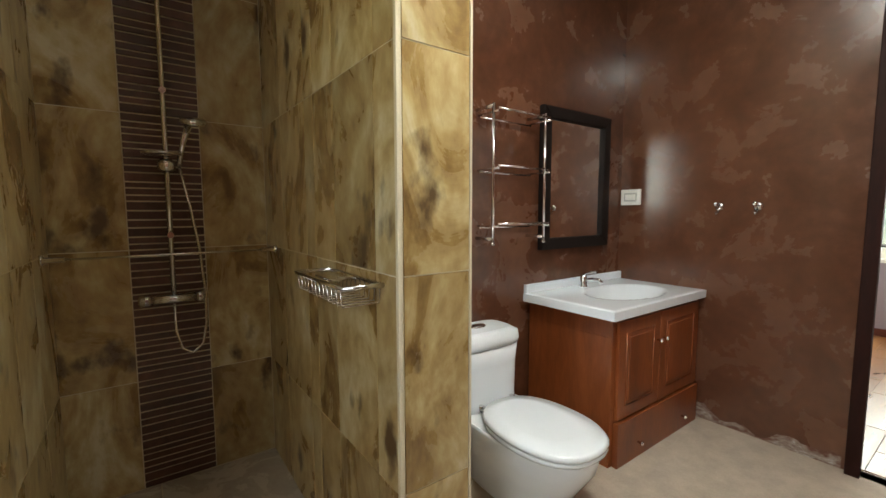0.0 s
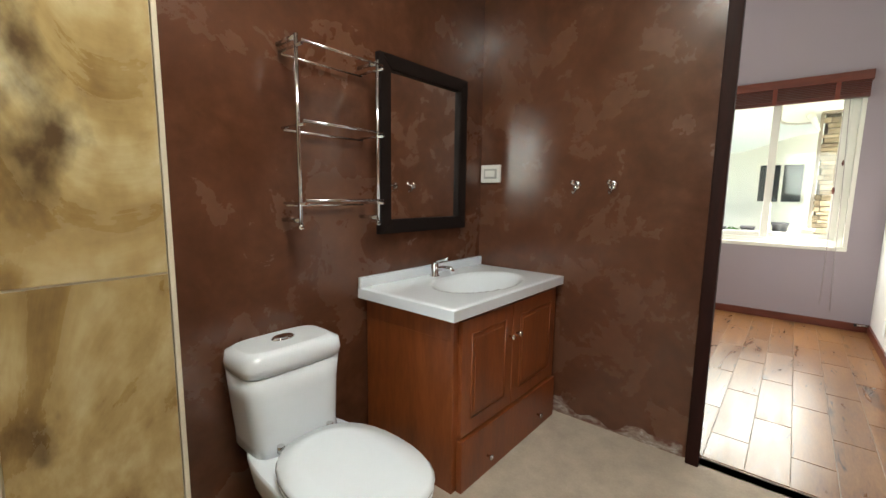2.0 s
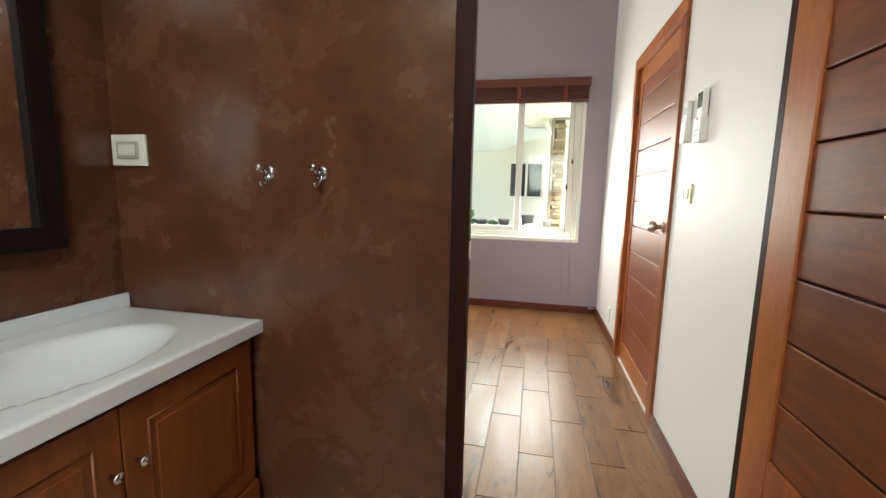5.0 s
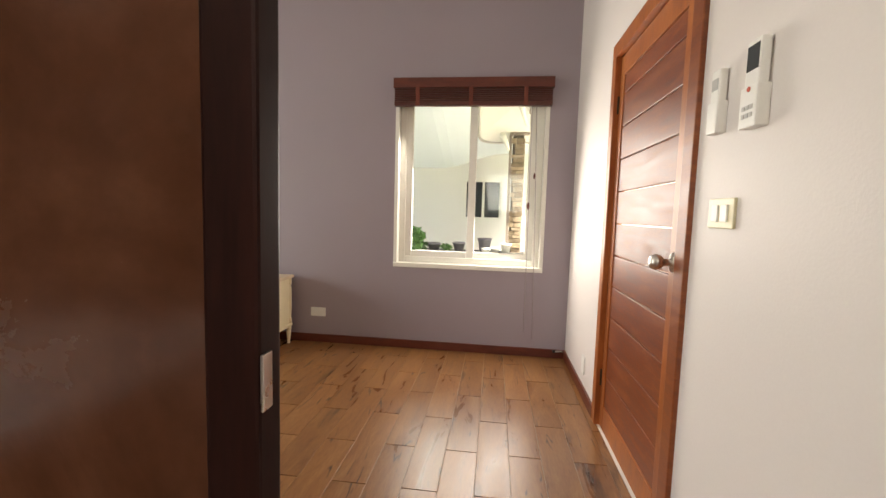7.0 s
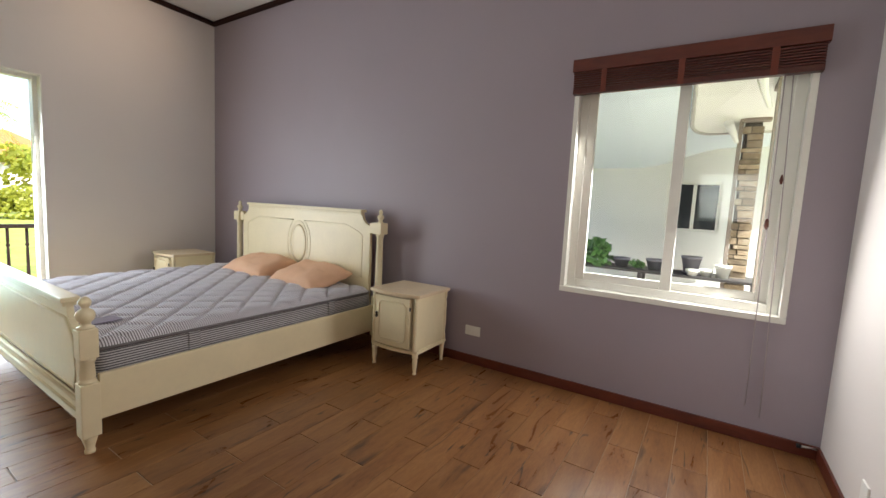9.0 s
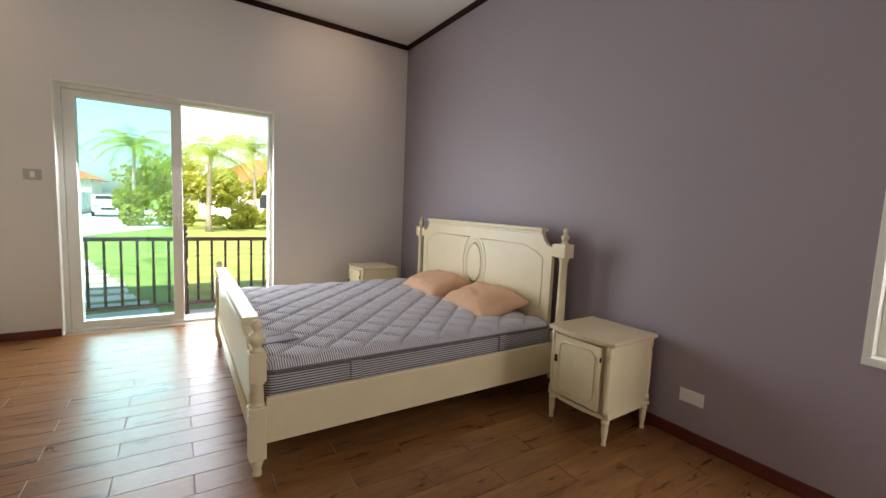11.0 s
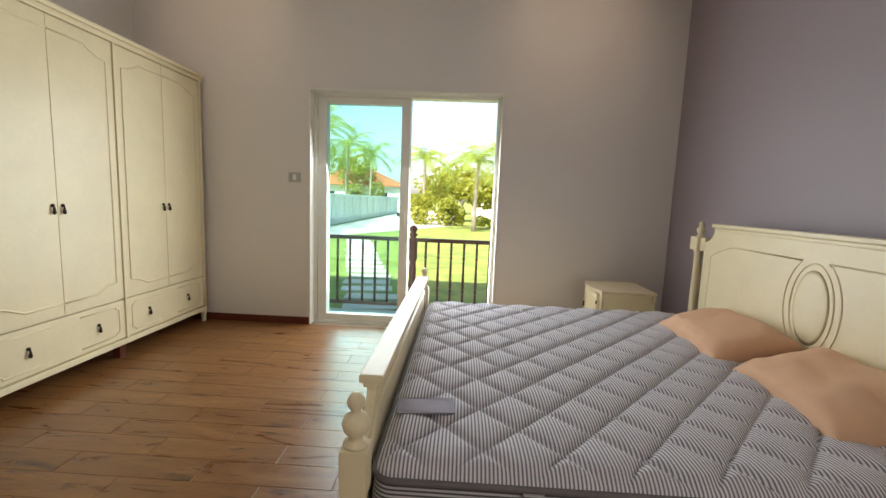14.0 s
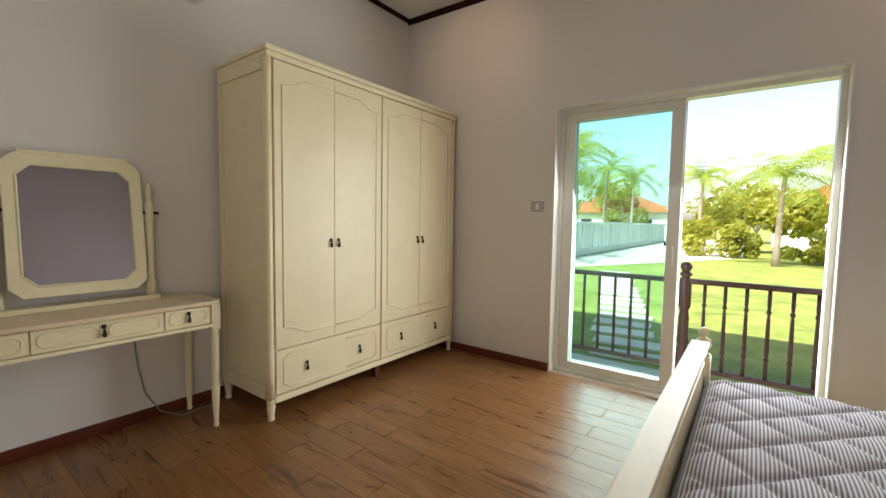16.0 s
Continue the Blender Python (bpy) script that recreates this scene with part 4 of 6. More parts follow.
part("rim", tube(bmesh.new(), [(bx0, by0, bz), (bx1, by0, bz), (bx1, by1, bz), (bx0, by1, bz)], 0.007, 8, True), M_CHROME, basket)
for i in range(12):
    y = by0 + 0.02 + i * (by1 - by0 - 0.04) / 11
    part("wire", tube(bmesh.new(), [(bx1, y, bz), (bx1 - 0.004, y, bz - 0.05), (bx0 + 0.004, y, bz - 0.05), (bx0, y, bz)], 0.0025, 6), M_CHROME, basket)
part("soap_tray", B(bx0 + 0.02, bx1 - 0.01, 1.12, 1.24, bz - 0.004, bz + 0.006, bevel=0.003), M_CHROME, basket)

# bathroom window with frosted pane: unseen, added as a light source from the west
bw = thing("window_2", "small frosted bathroom window in a white frame, unseen and added for its light", "window", kind="structure")
for d in ((-0.86, -0.80, -0.55, -0.50, 1.2, 2.1), (-0.86, -0.80, 0.30, 0.35, 1.2, 2.1), (-0.86, -0.80, -0.499, 0.299, 1.2, 1.25), (-0.86, -0.80, -0.499, 0.299, 2.05, 2.1)):
    part("window_frame", B(*d, bevel=0.003), M_PVC, bw)
pane = part("pane", B(-0.832, -0.826, -0.5, 0.3, 1.25, 2.05), M_CLEAR, bw)
pane.visible_shadow = False

# assumed ceiling lamp out of view, added to brighten the fixtures and shower
lamp = thing("ceiling_light", "round white ceiling light, unseen and added to brighten the bathroom", "lamp", pose(1.22, 0.38, 2.6))
part("base", lathe(bmesh.new(), [(0.24, 0.0), (0.24, -0.02)], (0, 0, 0), 24), M_PLASTIC, lamp)
part("diffuser", lathe(bmesh.new(), [(0.23, -0.02), (0.225, -0.045), (0.17, -0.065), (0.01, -0.07)], (0, 0, 0), 24), M_LAMP, lamp)

# ---------- bedroom window and blind ----------
win = thing("window_1", "white framed sliding window with two panes", "window", kind="structure")
wy0, wy1, wz0, wz1 = -0.272, 0.945, 0.683, 2.165
part("window_sill", B(XE - 0.008, XE + 0.10, wy0, wy1, wz0, wz0 + 0.035, bevel=0.004), M_PVC, win)
for d in ((XE - 0.004, XE + 0.10, wy0, wy0 + 0.03, wz0 + 0.036, wz1), (XE - 0.004, XE + 0.10, wy1 - 0.03, wy1, wz0 + 0.036, wz1), (XE - 0.004, XE + 0.10, wy0 + 0.031, wy1 - 0.031, wz1 - 0.03, wz1)):
    part("reveal", B(*d, bevel=0.003), M_PVC, win)
ia, ib, ic, idd = wy0 + 0.031, wy1 - 0.031, wz0 + 0.036, wz1 - 0.031
for d in ((ia, ia + 0.05, ic, idd), (ib - 0.05, ib, ic, idd), (ia + 0.051, ib - 0.051, ic, ic + 0.05), (ia + 0.051, ib - 0.051, idd - 0.05, idd)):
    part("window_frame", B(XE + 0.06, XE + 0.14, *d, bevel=0.004), M_PVC, win)


def sash(a, b, x):
    s = part("sash", B(x, x + 0.03, a, a + 0.06, ic + 0.05, idd - 0.05, bevel=0.004), M_PVC, win)
    part("stile", B(x, x + 0.03, b - 0.06, b, ic + 0.05, idd - 0.05, bevel=0.004), M_PVC, s)
    part("rail", B(x, x + 0.03, a + 0.061, b - 0.061, ic + 0.05, ic + 0.10, bevel=0.004), M_PVC, s)
    part("rail", B(x, x + 0.03, a + 0.061, b - 0.061, idd - 0.10, idd - 0.05, bevel=0.004), M_PVC, s)
    p = part("pane", B(x + 0.012, x + 0.018, a + 0.058, b - 0.058, ic + 0.098, idd - 0.098), M_CLEAR, s)
    p.visible_shadow = False


sash(0.285, ib - 0.045, XE + 0.066)
sash(ia + 0.045, 0.347, XE + 0.10)
blind = thing("window_blind", "raised dark red wooden venetian blind", "blind")
part("valance", B(XE - 0.055, XE - 0.004, wy0 - 0.02, wy1 + 0.012, 2.112, 2.190, bevel=0.004), M_BASEBOARD, blind)
for i in range(7):
    z = 2.011 + i * 0.0142
    part("slat", B(XE - 0.05, XE - 0.006, wy0 - 0.008, wy1 + 0.002, z, z + 0.0095, bevel=0.002), M_BLIND, blind)
part("bottom_rail", B(XE - 0.052, XE - 0.004, wy0 - 0.008, wy1 + 0.002, 1.976, 2.008, bevel=0.003), M_BLIND, blind)
for y in (-0.08, 0.34, 0.76):
    part("ladder_tape", B(XE - 0.0565, XE - 0.0535, y - 0.016, y + 0.016, 1.974, 2.113), M_TAPE, blind)
cords = thing("blind_cord", "pull cords of the blind hanging down the wall", "cord")
part("cord", tube(bmesh.new(), [(XE - 0.03, -0.13, 2.1), (XE - 0.025, -0.14, 1.2), (XE - 0.012, -0.145, 0.2)], 0.0025, 6), M_CORD, cords)
part("cord", tube(bmesh.new(), [(XE - 0.03, -0.16, 2.1), (XE - 0.025, -0.19, 1.2), (XE - 0.012, -0.215, 0.15)], 0.0025, 6), M_CORD, cords)
part("tassel", lathe(bmesh.new(), [(0.004, 0), (0.011, 0.02), (0.009, 0.05), (0.003, 0.06)], (XE - 0.026, -0.135, 1.18), 10), M_BASEBOARD, cords, "wooden cord tassel")
part("tassel", lathe(bmesh.new(), [(0.004, 0), (0.009, 0.02), (0.003, 0.05)], (XE - 0.026, -0.172, 1.42), 10), M_BASEBOARD, cords, "wooden cord tassel")

# ---------- sliding door ----------
sd = thing("door_3", "white framed sliding glass door, half open to the garden", "door", kind="structure")
sx0, sx1, sz1 = 2.520, 4.278, 2.195
for d in ((sx0, sx0 + 0.045, YN + 0.085, YN + 0.19, 0.0, sz1), (sx1 - 0.045, sx1, YN + 0.085, YN + 0.19, 0.0, sz1), (sx0 + 0.046, sx1 - 0.046, YN + 0.085, YN + 0.19, sz1 - 0.042, sz1), (sx0 + 0.046, sx1 - 0.046, YN + 0.085, YN + 0.19, -0.004, 0.022)):
    part("frame", B(*d, bevel=0.004), M_PVC, sd)
for d in ((sx0 - 0.0, sx0 + 0.012, YN - 0.012, YN + 0.084, 0.0, sz1), (sx1 - 0.012, sx1, YN - 0.012, YN + 0.084, 0.0, sz1), (sx0 + 0.013, sx1 - 0.013, YN - 0.012, YN + 0.084, sz1 - 0.012, sz1)):
    part("architrave", B(*d, bevel=0.003), M_PVC, sd)


def glazed_leaf(a, b, y):
    lf = part("leaf", B(a, a + 0.085, y, y + 0.04, 0.024, sz1 - 0.044, bevel=0.005), M_PVC, sd)
    part("stile", B(b - 0.085, b, y, y + 0.04, 0.024, sz1 - 0.044, bevel=0.005), M_PVC, lf)
    part("rail", B(a + 0.086, b - 0.086, y, y + 0.04, 0.024, 0.088, bevel=0.005), M_PVC, lf)
    part("rail", B(a + 0.086, b - 0.086, y, y + 0.04, sz1 - 0.104, sz1 - 0.044, bevel=0.005), M_PVC, lf)
    p = part("pane", B(a + 0.08, b - 0.08, y + 0.017, y + 0.023, 0.08, sz1 - 0.10), M_TINT, lf)
    p.visible_shadow = False
    return lf


lf = glazed_leaf(2.567, 3.437, YN + 0.098)
glazed_leaf(2.571, 3.441, YN + 0.142)
part("handle", B(3.385, 3.403, YN + 0.083, YN + 0.098, 0.95, 1.10, bevel=0.004), M_PVC, lf)


def wall_plate(name, label, cat, place, axis, w, h, colour=M_PLASTIC, rockers=1):
    t = thing(name, label, cat, place)
    d = (-w / 2, w / 2, -0.008, 0, -h / 2, h / 2)
    part("plate", B(*d, bevel=0.003), colour, t)
    for i in range(rockers):
        u = (i - (rockers - 1) / 2) * w * 0.36
        part("rocker", B(u - w * 0.13, u + w * 0.13, -0.013, -0.0075, -h * 0.28, h * 0.28, bevel=0.002), M_PLASTIC, t)
    return t


wall_plate("light_switch", "steel light switch beside the sliding door", "switch", pose(2.383, YN, 1.396), "y", 0.115, 0.09, M_GREYPLASTIC, 1)
wall_plate("power_socket", "white double socket low on the lilac wall", "socket", pose(XE, 1.592, 0.262, 0, 0, -90), "x", 0.13, 0.075, M_PLASTIC, 2)
wall_plate("light_switch", "cream two-gang switch on the white wall", "switch", pose(3.653, YS, 1.155, 0, 0, 180), "y", 0.125, 0.08, mat("ivory_plastic", (0.74, 0.68, 0.45), 0.4, bump=0.0), 2)
wall_plate("power_socket", "white blank plate low on the white wall", "socket", pose(5.14, YS, 0.20, 0, 0, 180), "y", 0.075, 0.11, M_PLASTIC, 0)
stop = thing("door_stop", "small steel door stop in the room corner", "door stop", pose(XE - 0.02, YS + 0.015, 0.06))
part("rod", tube(bmesh.new(), [(0, 0, 0), (-0.01, 0.07, 0)], 0.007, 8), M_STEEL, stop)
part("tip", lathe(bmesh.new(), [(0.012, 0.068), (0.012, 0.085)], (-0.011, 0, 0), 10, "y"), M_RUBBER, stop)
rem = thing("remote_control", "white air-conditioner remote with a dark display in a wall holder", "remote", pose(3.53, YS, 1.428, 0, 0, 180))
part("holder", B(-0.034, 0.034, -0.03, 0, -0.075, 0.02, bevel=0.004), M_PLASTIC, rem)
part("body", B(-0.029, 0.029, -0.026, -0.004, -0.06, 0.125, bevel=0.006), M_PLASTIC, rem)
part("display", B(-0.022, 0.022, -0.0275, -0.0255, 0.055, 0.112), M_SCREEN, rem, "dark display")
part("button", lathe(bmesh.new(), [(0.006, -0.032), (0.006, -0.0295)], (0, 0, 0.012), 10, "y"), M_RED, rem, "small red button")
for i in range(6):
    part("button", B(-0.02 + 0.015 * (i % 3), -0.01 + 0.015 * (i % 3), -0.032, -0.0295, -0.035 - 0.018 * (i // 3), -0.025 - 0.018 * (i // 3)), M_GREYPLASTIC, rem)
rem2 = thing("remote_control", "white fan remote in a wall holder beside the door", "remote", pose(3.70, YS, 1.455, 0, 0, 180))
part("holder", B(-0.026, 0.026, -0.028, 0, -0.085, 0.0, bevel=0.004), M_PLASTIC, rem2)
part("body", B(-0.022, 0.022, -0.024, -0.003, -0.07, 0.085, bevel=0.005), M_PLASTIC, rem2)
part("display", B(-0.015, 0.015, -0.0255, -0.0235, 0.03, 0.06), M_GREYPLASTIC, rem2)

# ---------- bed ----------
bed = thing("bed_frame", "cream painted wooden double bed with turned posts", "bed")
BX0, BX1, BY0, BY1 = 3.688, 5.650, 2.425, 4.44


def foot_post(x, y):
    p = part("post", B(x - 0.037, x + 0.037, y - 0.037, y + 0.037, 0.085, 0.335, bevel=0.005), M_CREAM, bed)
    part("leg", lathe(bmesh.new(), [(0.020, 0), (0.022, 0.012), (0.017, 0.02), (0.024, 0.05), (0.030, 0.07), (0.022, 0.078), (0.030, 0.086)], (x, y, 0), 18), M_CREAM, p)
    part("column", lathe(bmesh.new(), [(0.034, 0.334), (0.034, 0.345), (0.027, 0.352), (0.031, 0.36), (0.027, 0.43), (0.033, 0.438), (0.033, 0.452)], (x, y, 0), 18), M_CREAM, p)
    part("block", B(x - 0.036, x + 0.036, y - 0.036, y + 0.036, 0.452, 0.588, bevel=0.005), M_CREAM, p)
    prof = [(0.033, 0.588), (0.033, 0.596), (0.020, 0.602), (0.020, 0.616), (0.031, 0.628), (0.037, 0.648), (0.031, 0.668), (0.014, 0.680), (0.014, 0.686), (0.022, 0.698), (0.024, 0.711), (0.016, 0.727), (0.005, 0.734)]
    part("finial", lathe(bmesh.new(), prof, (x, y, 0), 20), M_CREAM, p)


def head_post(x, y):
    p = part("post", B(x - 0.042, x + 0.042, y - 0.042, y + 0.042, 0.09, 0.43, bevel=0.005), M_CREAM, bed)
    part("leg", lathe(bmesh.new(), [(0.020, 0), (0.024, 0.012), (0.018, 0.02), (0.026, 0.05), (0.032, 0.075), (0.032, 0.09)], (x, y, 0), 18), M_CREAM, p)
    part("column", lathe(bmesh.new(), [(0.038, 0.43), (0.038, 0.445), (0.030, 0.452), (0.033, 0.46), (0.031, 0.47), (0.027, 0.92), (0.031, 0.928), (0.029, 0.934), (0.034, 0.945), (0.036, 0.955)], (x, y, 0), 20), M_CREAM, p)
    part("block", B(x - 0.044, x + 0.044, y - 0.044, y + 0.044, 0.955, 1.05, bevel=0.005), M_CREAM, p)
    part("finial", lathe(bmesh.new(), [(0.024, 1.05), (0.024, 1.06), (0.014, 1.066), (0.024, 1.082), (0.029, 1.098), (0.022, 1.112), (0.012, 1.12), (0.016, 1.13), (0.017, 1.142), (0.010, 1.156), (0.004, 1.16)], (x, y, 0), 18), M_CREAM, p)


for y in (BY0, BY1):
    foot_post(BX0, y)
    head_post(BX1, y)


def board_outline(y0, y1, z0, zs, zt, inset, n=8):
    """Outline (y, z): flat top with concave shoulders down to zs at the posts."""
    o = [(y0, z0), (y1, z0), (y1, zs)]
    for i in range(1, n + 1):
        a = math.pi / 2 * i / n
        o.append((y1 - inset * math.sin(a), zs + (zt - zs) * (1 - math.cos(a))))
    for i in range(n, -1, -1):
        a = math.pi / 2 * i / n
        o.append((y0 + inset * math.sin(a), zs + (zt - zs) * (1 - math.cos(a))))
    return o


part("footboard", plate(bmesh.new(), board_outline(BY0 + 0.03, BY1 - 0.03, 0.13, 0.545, 0.675, 0.16), "x", BX0 - 0.014, BX0 + 0.014), M_CREAM, bed)
part("footboard_cap", B(BX0 - 0.038, BX0 + 0.038, BY0 + 0.175, BY1 - 0.175, 0.676, 0.702, bevel=0.006), M_CREAM, bed)
part("footboard_moulding", B(BX0 - 0.028, BX0 + 0.028, BY0 + 0.19, BY1 - 0.19, 0.656, 0.6755, bevel=0.006), M_CREAM, bed)
for s in (-1, 1):
    xx = BX0 + s * 0.014
    part("footboard_rail", tube(bmesh.new(), [(xx, BY0 + 0.04, 0.235), (xx, BY1 - 0.04, 0.235)], 0.011, 8), M_CREAM, bed)
    part("footboard_rail", tube(bmesh.new(), [(xx, BY0 + 0.04, 0.18), (xx, BY1 - 0.04, 0.18)], 0.009, 8), M_CREAM, bed)
    a, b, c, e, k = BY0 + 0.10, BY1 - 0.10, 0.275, 0.60, 0.09
    part("panel_moulding", tube(bmesh.new(), [(xx, a, c), (xx, b, c), (xx, b, e - k), (xx, b - k, e), (xx, a + k, e), (xx, a, e - k)], 0.010, 8, True), M_CREAM, bed)
HX = BX1 - 0.004
part("headboard", plate(bmesh.new(), board_outline(BY0 + 0.095, BY1 - 0.095, 0.30, 1.02, 1.125, 0.10), "x", HX - 0.015, HX + 0.015), M_CREAM, bed)
for y0, y1 in ((BY0 + 0.03, BY0 + 0.1), (BY1 - 0.1, BY1 - 0.03)):
    part("headboard_arm", B(HX - 0.018, HX + 0.018, y0, y1, 0.955, 1.045, bevel=0.004), M_CREAM, bed)
part("headboard_cap", B(HX - 0.035, HX + 0.035, BY0 + 0.185, BY1 - 0.185, 1.126, 1.150, bevel=0.006), M_CREAM, bed)
part("headboard_moulding", B(HX - 0.024, HX + 0.024, BY0 + 0.20, BY1 - 0.20, 1.104, 1.1255, bevel=0.006), M_CREAM, bed)
xx = HX - 0.015
yc = (BY0 + BY1) / 2
part("oval_moulding", tube(bmesh.new(), [(xx, yc + 0.125 * math.cos(a), 0.79 + 0.215 * math.sin(a)) for a in np.linspace(0, 2 * math.pi, 40, endpoint=False)], 0.0045, 8, True), M_CREAM, bed)
oc = lathe(bmesh.new(), [(0.105, 0.0), (0.09, -0.003), (0.05, -0.005), (0.01, -0.006)], (xx, yc, 0.79), 28, "x")
for v in oc.verts:
    v.co.z = 0.79 + (v.co.z - 0.79) * 1.75
part("oval_carving", oc, M_CREAM, bed)
for s in (-1, 1):
    arc = [(xx, yc + s * 0.165 * math.cos(a), 0.79 + 0.25 * math.sin(a)) for a in np.linspace(-1.1, 1.1, 14)]
    far = s * (BY1 - BY0 - 0.36) / 2
    o = arc + [(xx, yc + far - s * 0.20, arc[-1][2]), (xx, yc + far - s * 0.06, 0.965), (xx, yc + far, 0.93), (xx, yc + far, arc[0][2])]
    part("panel_moulding", tube(bmesh.new(), o, 0.0045, 8, True), M_CREAM, bed)
for y in (BY0 - 0.005, BY1 + 0.005):
    part("side_rail", B(BX0 + 0.038, BX1 - 0.043, y - 0.013, y + 0.013, 0.15, 0.366, bevel=0.004), M_CREAM, bed)
for i in range(9):
    x = BX0 + 0.15 + i * 0.21
    part("slat", B(x, x + 0.08, BY0 + 0.01, BY1 - 0.01, 0.235, 0.255), M_CREAM, bed)

# ---------- mattress ----------
mattress = thing("mattress", "grey striped quilted mattress with peach pillows on it", "mattress")
ma, mb, mc, md = 3.722, 5.61, 2.462, 4.405
mz0, mz1 = 0.256, 0.476


def rounded(a, b, c, d, r, n=6):
    o = []
    for cx_, cy_, t0 in ((b - r, d - r, 0), (a + r, d - r, 90), (a + r, c + r, 180), (b - r, c + r, 270)):
        for i in range(n + 1):
            t = radians(t0 + 90 * i / n)
            o.append((cx_ + r * math.cos(t), cy_ + r * math.sin(t)))
    return o


bm = bmesh.new()
ring = rounded(ma, mb, mc, md, 0.06)
lv = []
for z, g in ((mz0, -0.01), (mz0 + 0.02, 0.0), ((mz0 + mz1) / 2, 0.006), (mz1 - 0.02, 0.0)):
    lv.append([bm.verts.new((x + math.copysign(g, x - 4.67), y + math.copysign(g, y - 3.44), z)) for x, y in ring])
for p, q in zip(lv, lv[1:]):
    for i in range(len(ring)):
        k = (i + 1) % len(ring)
        bm.faces.new((p[i], p[k], q[k], q[i])).smooth = True
bm.faces.new(list(reversed(lv[0]))), bm.faces.new(lv[-1])
part("border", bm, M_TICKSIDE, mattress, "black and white striped border")
part("piping", tube(bmesh.new(), [(x, y, mz1 - 0.012) for x, y in ring], 0.009, 8, True), M_PIPING, mattress)
part("piping", tube(bmesh.new(), [(x, y, mz0 + 0.012) for x, y in ring], 0.008, 8, True), M_PIPING, mattress)
for x in (4.17, 5.16):
    part("strap", B(x - 0.03, x + 0.03, mc - 0.014, mc + 0.004, mz0 + 0.02, mz1 - 0.02, bevel=0.004), M_TICKSIDE, mattress)
bm = bmesh.new()
N1, N2 = 210, 210
gv = []
PX, PY = 0.238, 0.25
for j in range(N2 + 1):
    row = []
    for i in range(N1 + 1):
        x, y = ma + (mb - ma) * i / N1, mc + (md - mc) * j / N2
        u, v = (x - 4.035) / PX, (y - 2.823) / PY
        wob = 0.012 * math.sin(5 * x + 3 * y)
        p, q = u + v + wob, u - v + wob
        g = min(abs(math.sin(math.pi * p)), abs(math.sin(math.pi * q)))
        e = min(x - ma, mb - x, y - mc, md - y)
        puff = 0.010 * g + 0.017 * (min(1.0, g * 2.6) ** 0.5)
        edge_z = 0.026 * math.sqrt(max(0.0, 1 - (1 - min(1, e / 0.06)) ** 2))
        xx_, yy_ = x, y
        dx, dy = max(ma + 0.06 - x, 0, x - mb + 0.06), max(mc + 0.06 - y, 0, y - md + 0.06)
        if dx and dy:
            l = max(dx, dy) / math.hypot(dx, dy)
            sx_, sy_ = math.copysign(1, x - 4.67), math.copysign(1, y - 3.44)
            xx_ = x - sx_ * dx * (1 - l)
            yy_ = y - sy_ * dy * (1 - l)
        row.append(bm.verts.new((xx_, yy_, mz1 - 0.015 + edge_z + puff * min(1, e / 0.05))))
    gv.append(row)
for j in range(N2):
    for i in range(N1):
        bm.faces.new((gv[j][i], gv[j][i + 1], gv[j + 1][i + 1], gv[j + 1][i])).smooth = True
part("quilted_top", bm, M_TICK, mattress, "grey diamond-quilted striped top")
bm = bmesh.new()
lab = B(-0.10, 0.10, -0.055, 0.055, 0, 0.004, bevel=0.0015)
bmesh.ops.subdivide_edges(lab, edges=lab.edges[:], cuts=3)
for v in lab.verts:
    v.co.z += 0.003 * math.sin(v.co.x * 22)
bmesh.ops.rotate(lab, verts=lab.verts, cent=(0, 0, 0), matrix=Matrix.Rotation(radians(4), 3, "Z"))
bmesh.ops.translate(lab, verts=lab.verts, vec=(3.845, 2.795, 0.513))
part("label", lab, M_TAG, mattress, "shiny label patch")
bm.free()


def pillow(place, seed):
    bm = bmesh.new()
    bmesh.ops.create_grid(bm, x_segments=36, y_segments=28, size=1.0)
    top = list(bm.verts)
    hw, hd, hh = 0.335, 0.215, 0.11
    edge = [v for v in top if v.is_boundary]
    low = bmesh.ops.duplicate(bm, geom=bm.faces[:] + bm.edges[:] + bm.verts[:])
    lows = {v for v in low["geom"] if isinstance(v, bmesh.types.BMVert)}
    for v in bm.verts:
        s = -1 if v in lows else 1
        u, w = v.co.x, v.co.y
        prof = max(0, (1 - u ** 4)) ** 0.5 * max(0, (1 - w ** 4)) ** 0.5
        pin = 1 - 0.10 * (1 - abs(w) ** 2) * abs(u) ** 6 - 0.0
        pin2 = 1 - 0.13 * (1 - abs(u) ** 2) * abs(w) ** 6
        x, y = u * hw * pin, w * hd * pin2
        wr = noise.noise(Vector((u * 2.2 + seed, w * 2.2, s * 3.0))) * 0.018 + noise.noise(Vector((u * 6 + seed, w * 6, s))) * 0.006
        crease = 0.010 * math.sin(9 * (abs(u) + abs(w)) + seed) * abs(u * w)
        v.co = Vector((x, y, s * hh * prof * (0.9 if s > 0 else 0.55) + (wr + crease) * prof))
    bmesh.ops.remove_doubles(bm, verts=bm.verts[:], dist=0.0006)
    for f in bm.faces:
        f.smooth = True
    me = mesh_of("pillow", bm, M_PILLOW)
    ob = tagged(new("pillow", me), "peach cotton pillow leaning on the headboard", "pillow", "pillows on the bed")
    ob.matrix_basis = place
    return ob


pillow(pose(5.42, 3.02, 0.537, -16, 0, 84), 1.3)
pillow(pose(5.42, 3.74, 0.537, -16, 0, 88), 4.1)


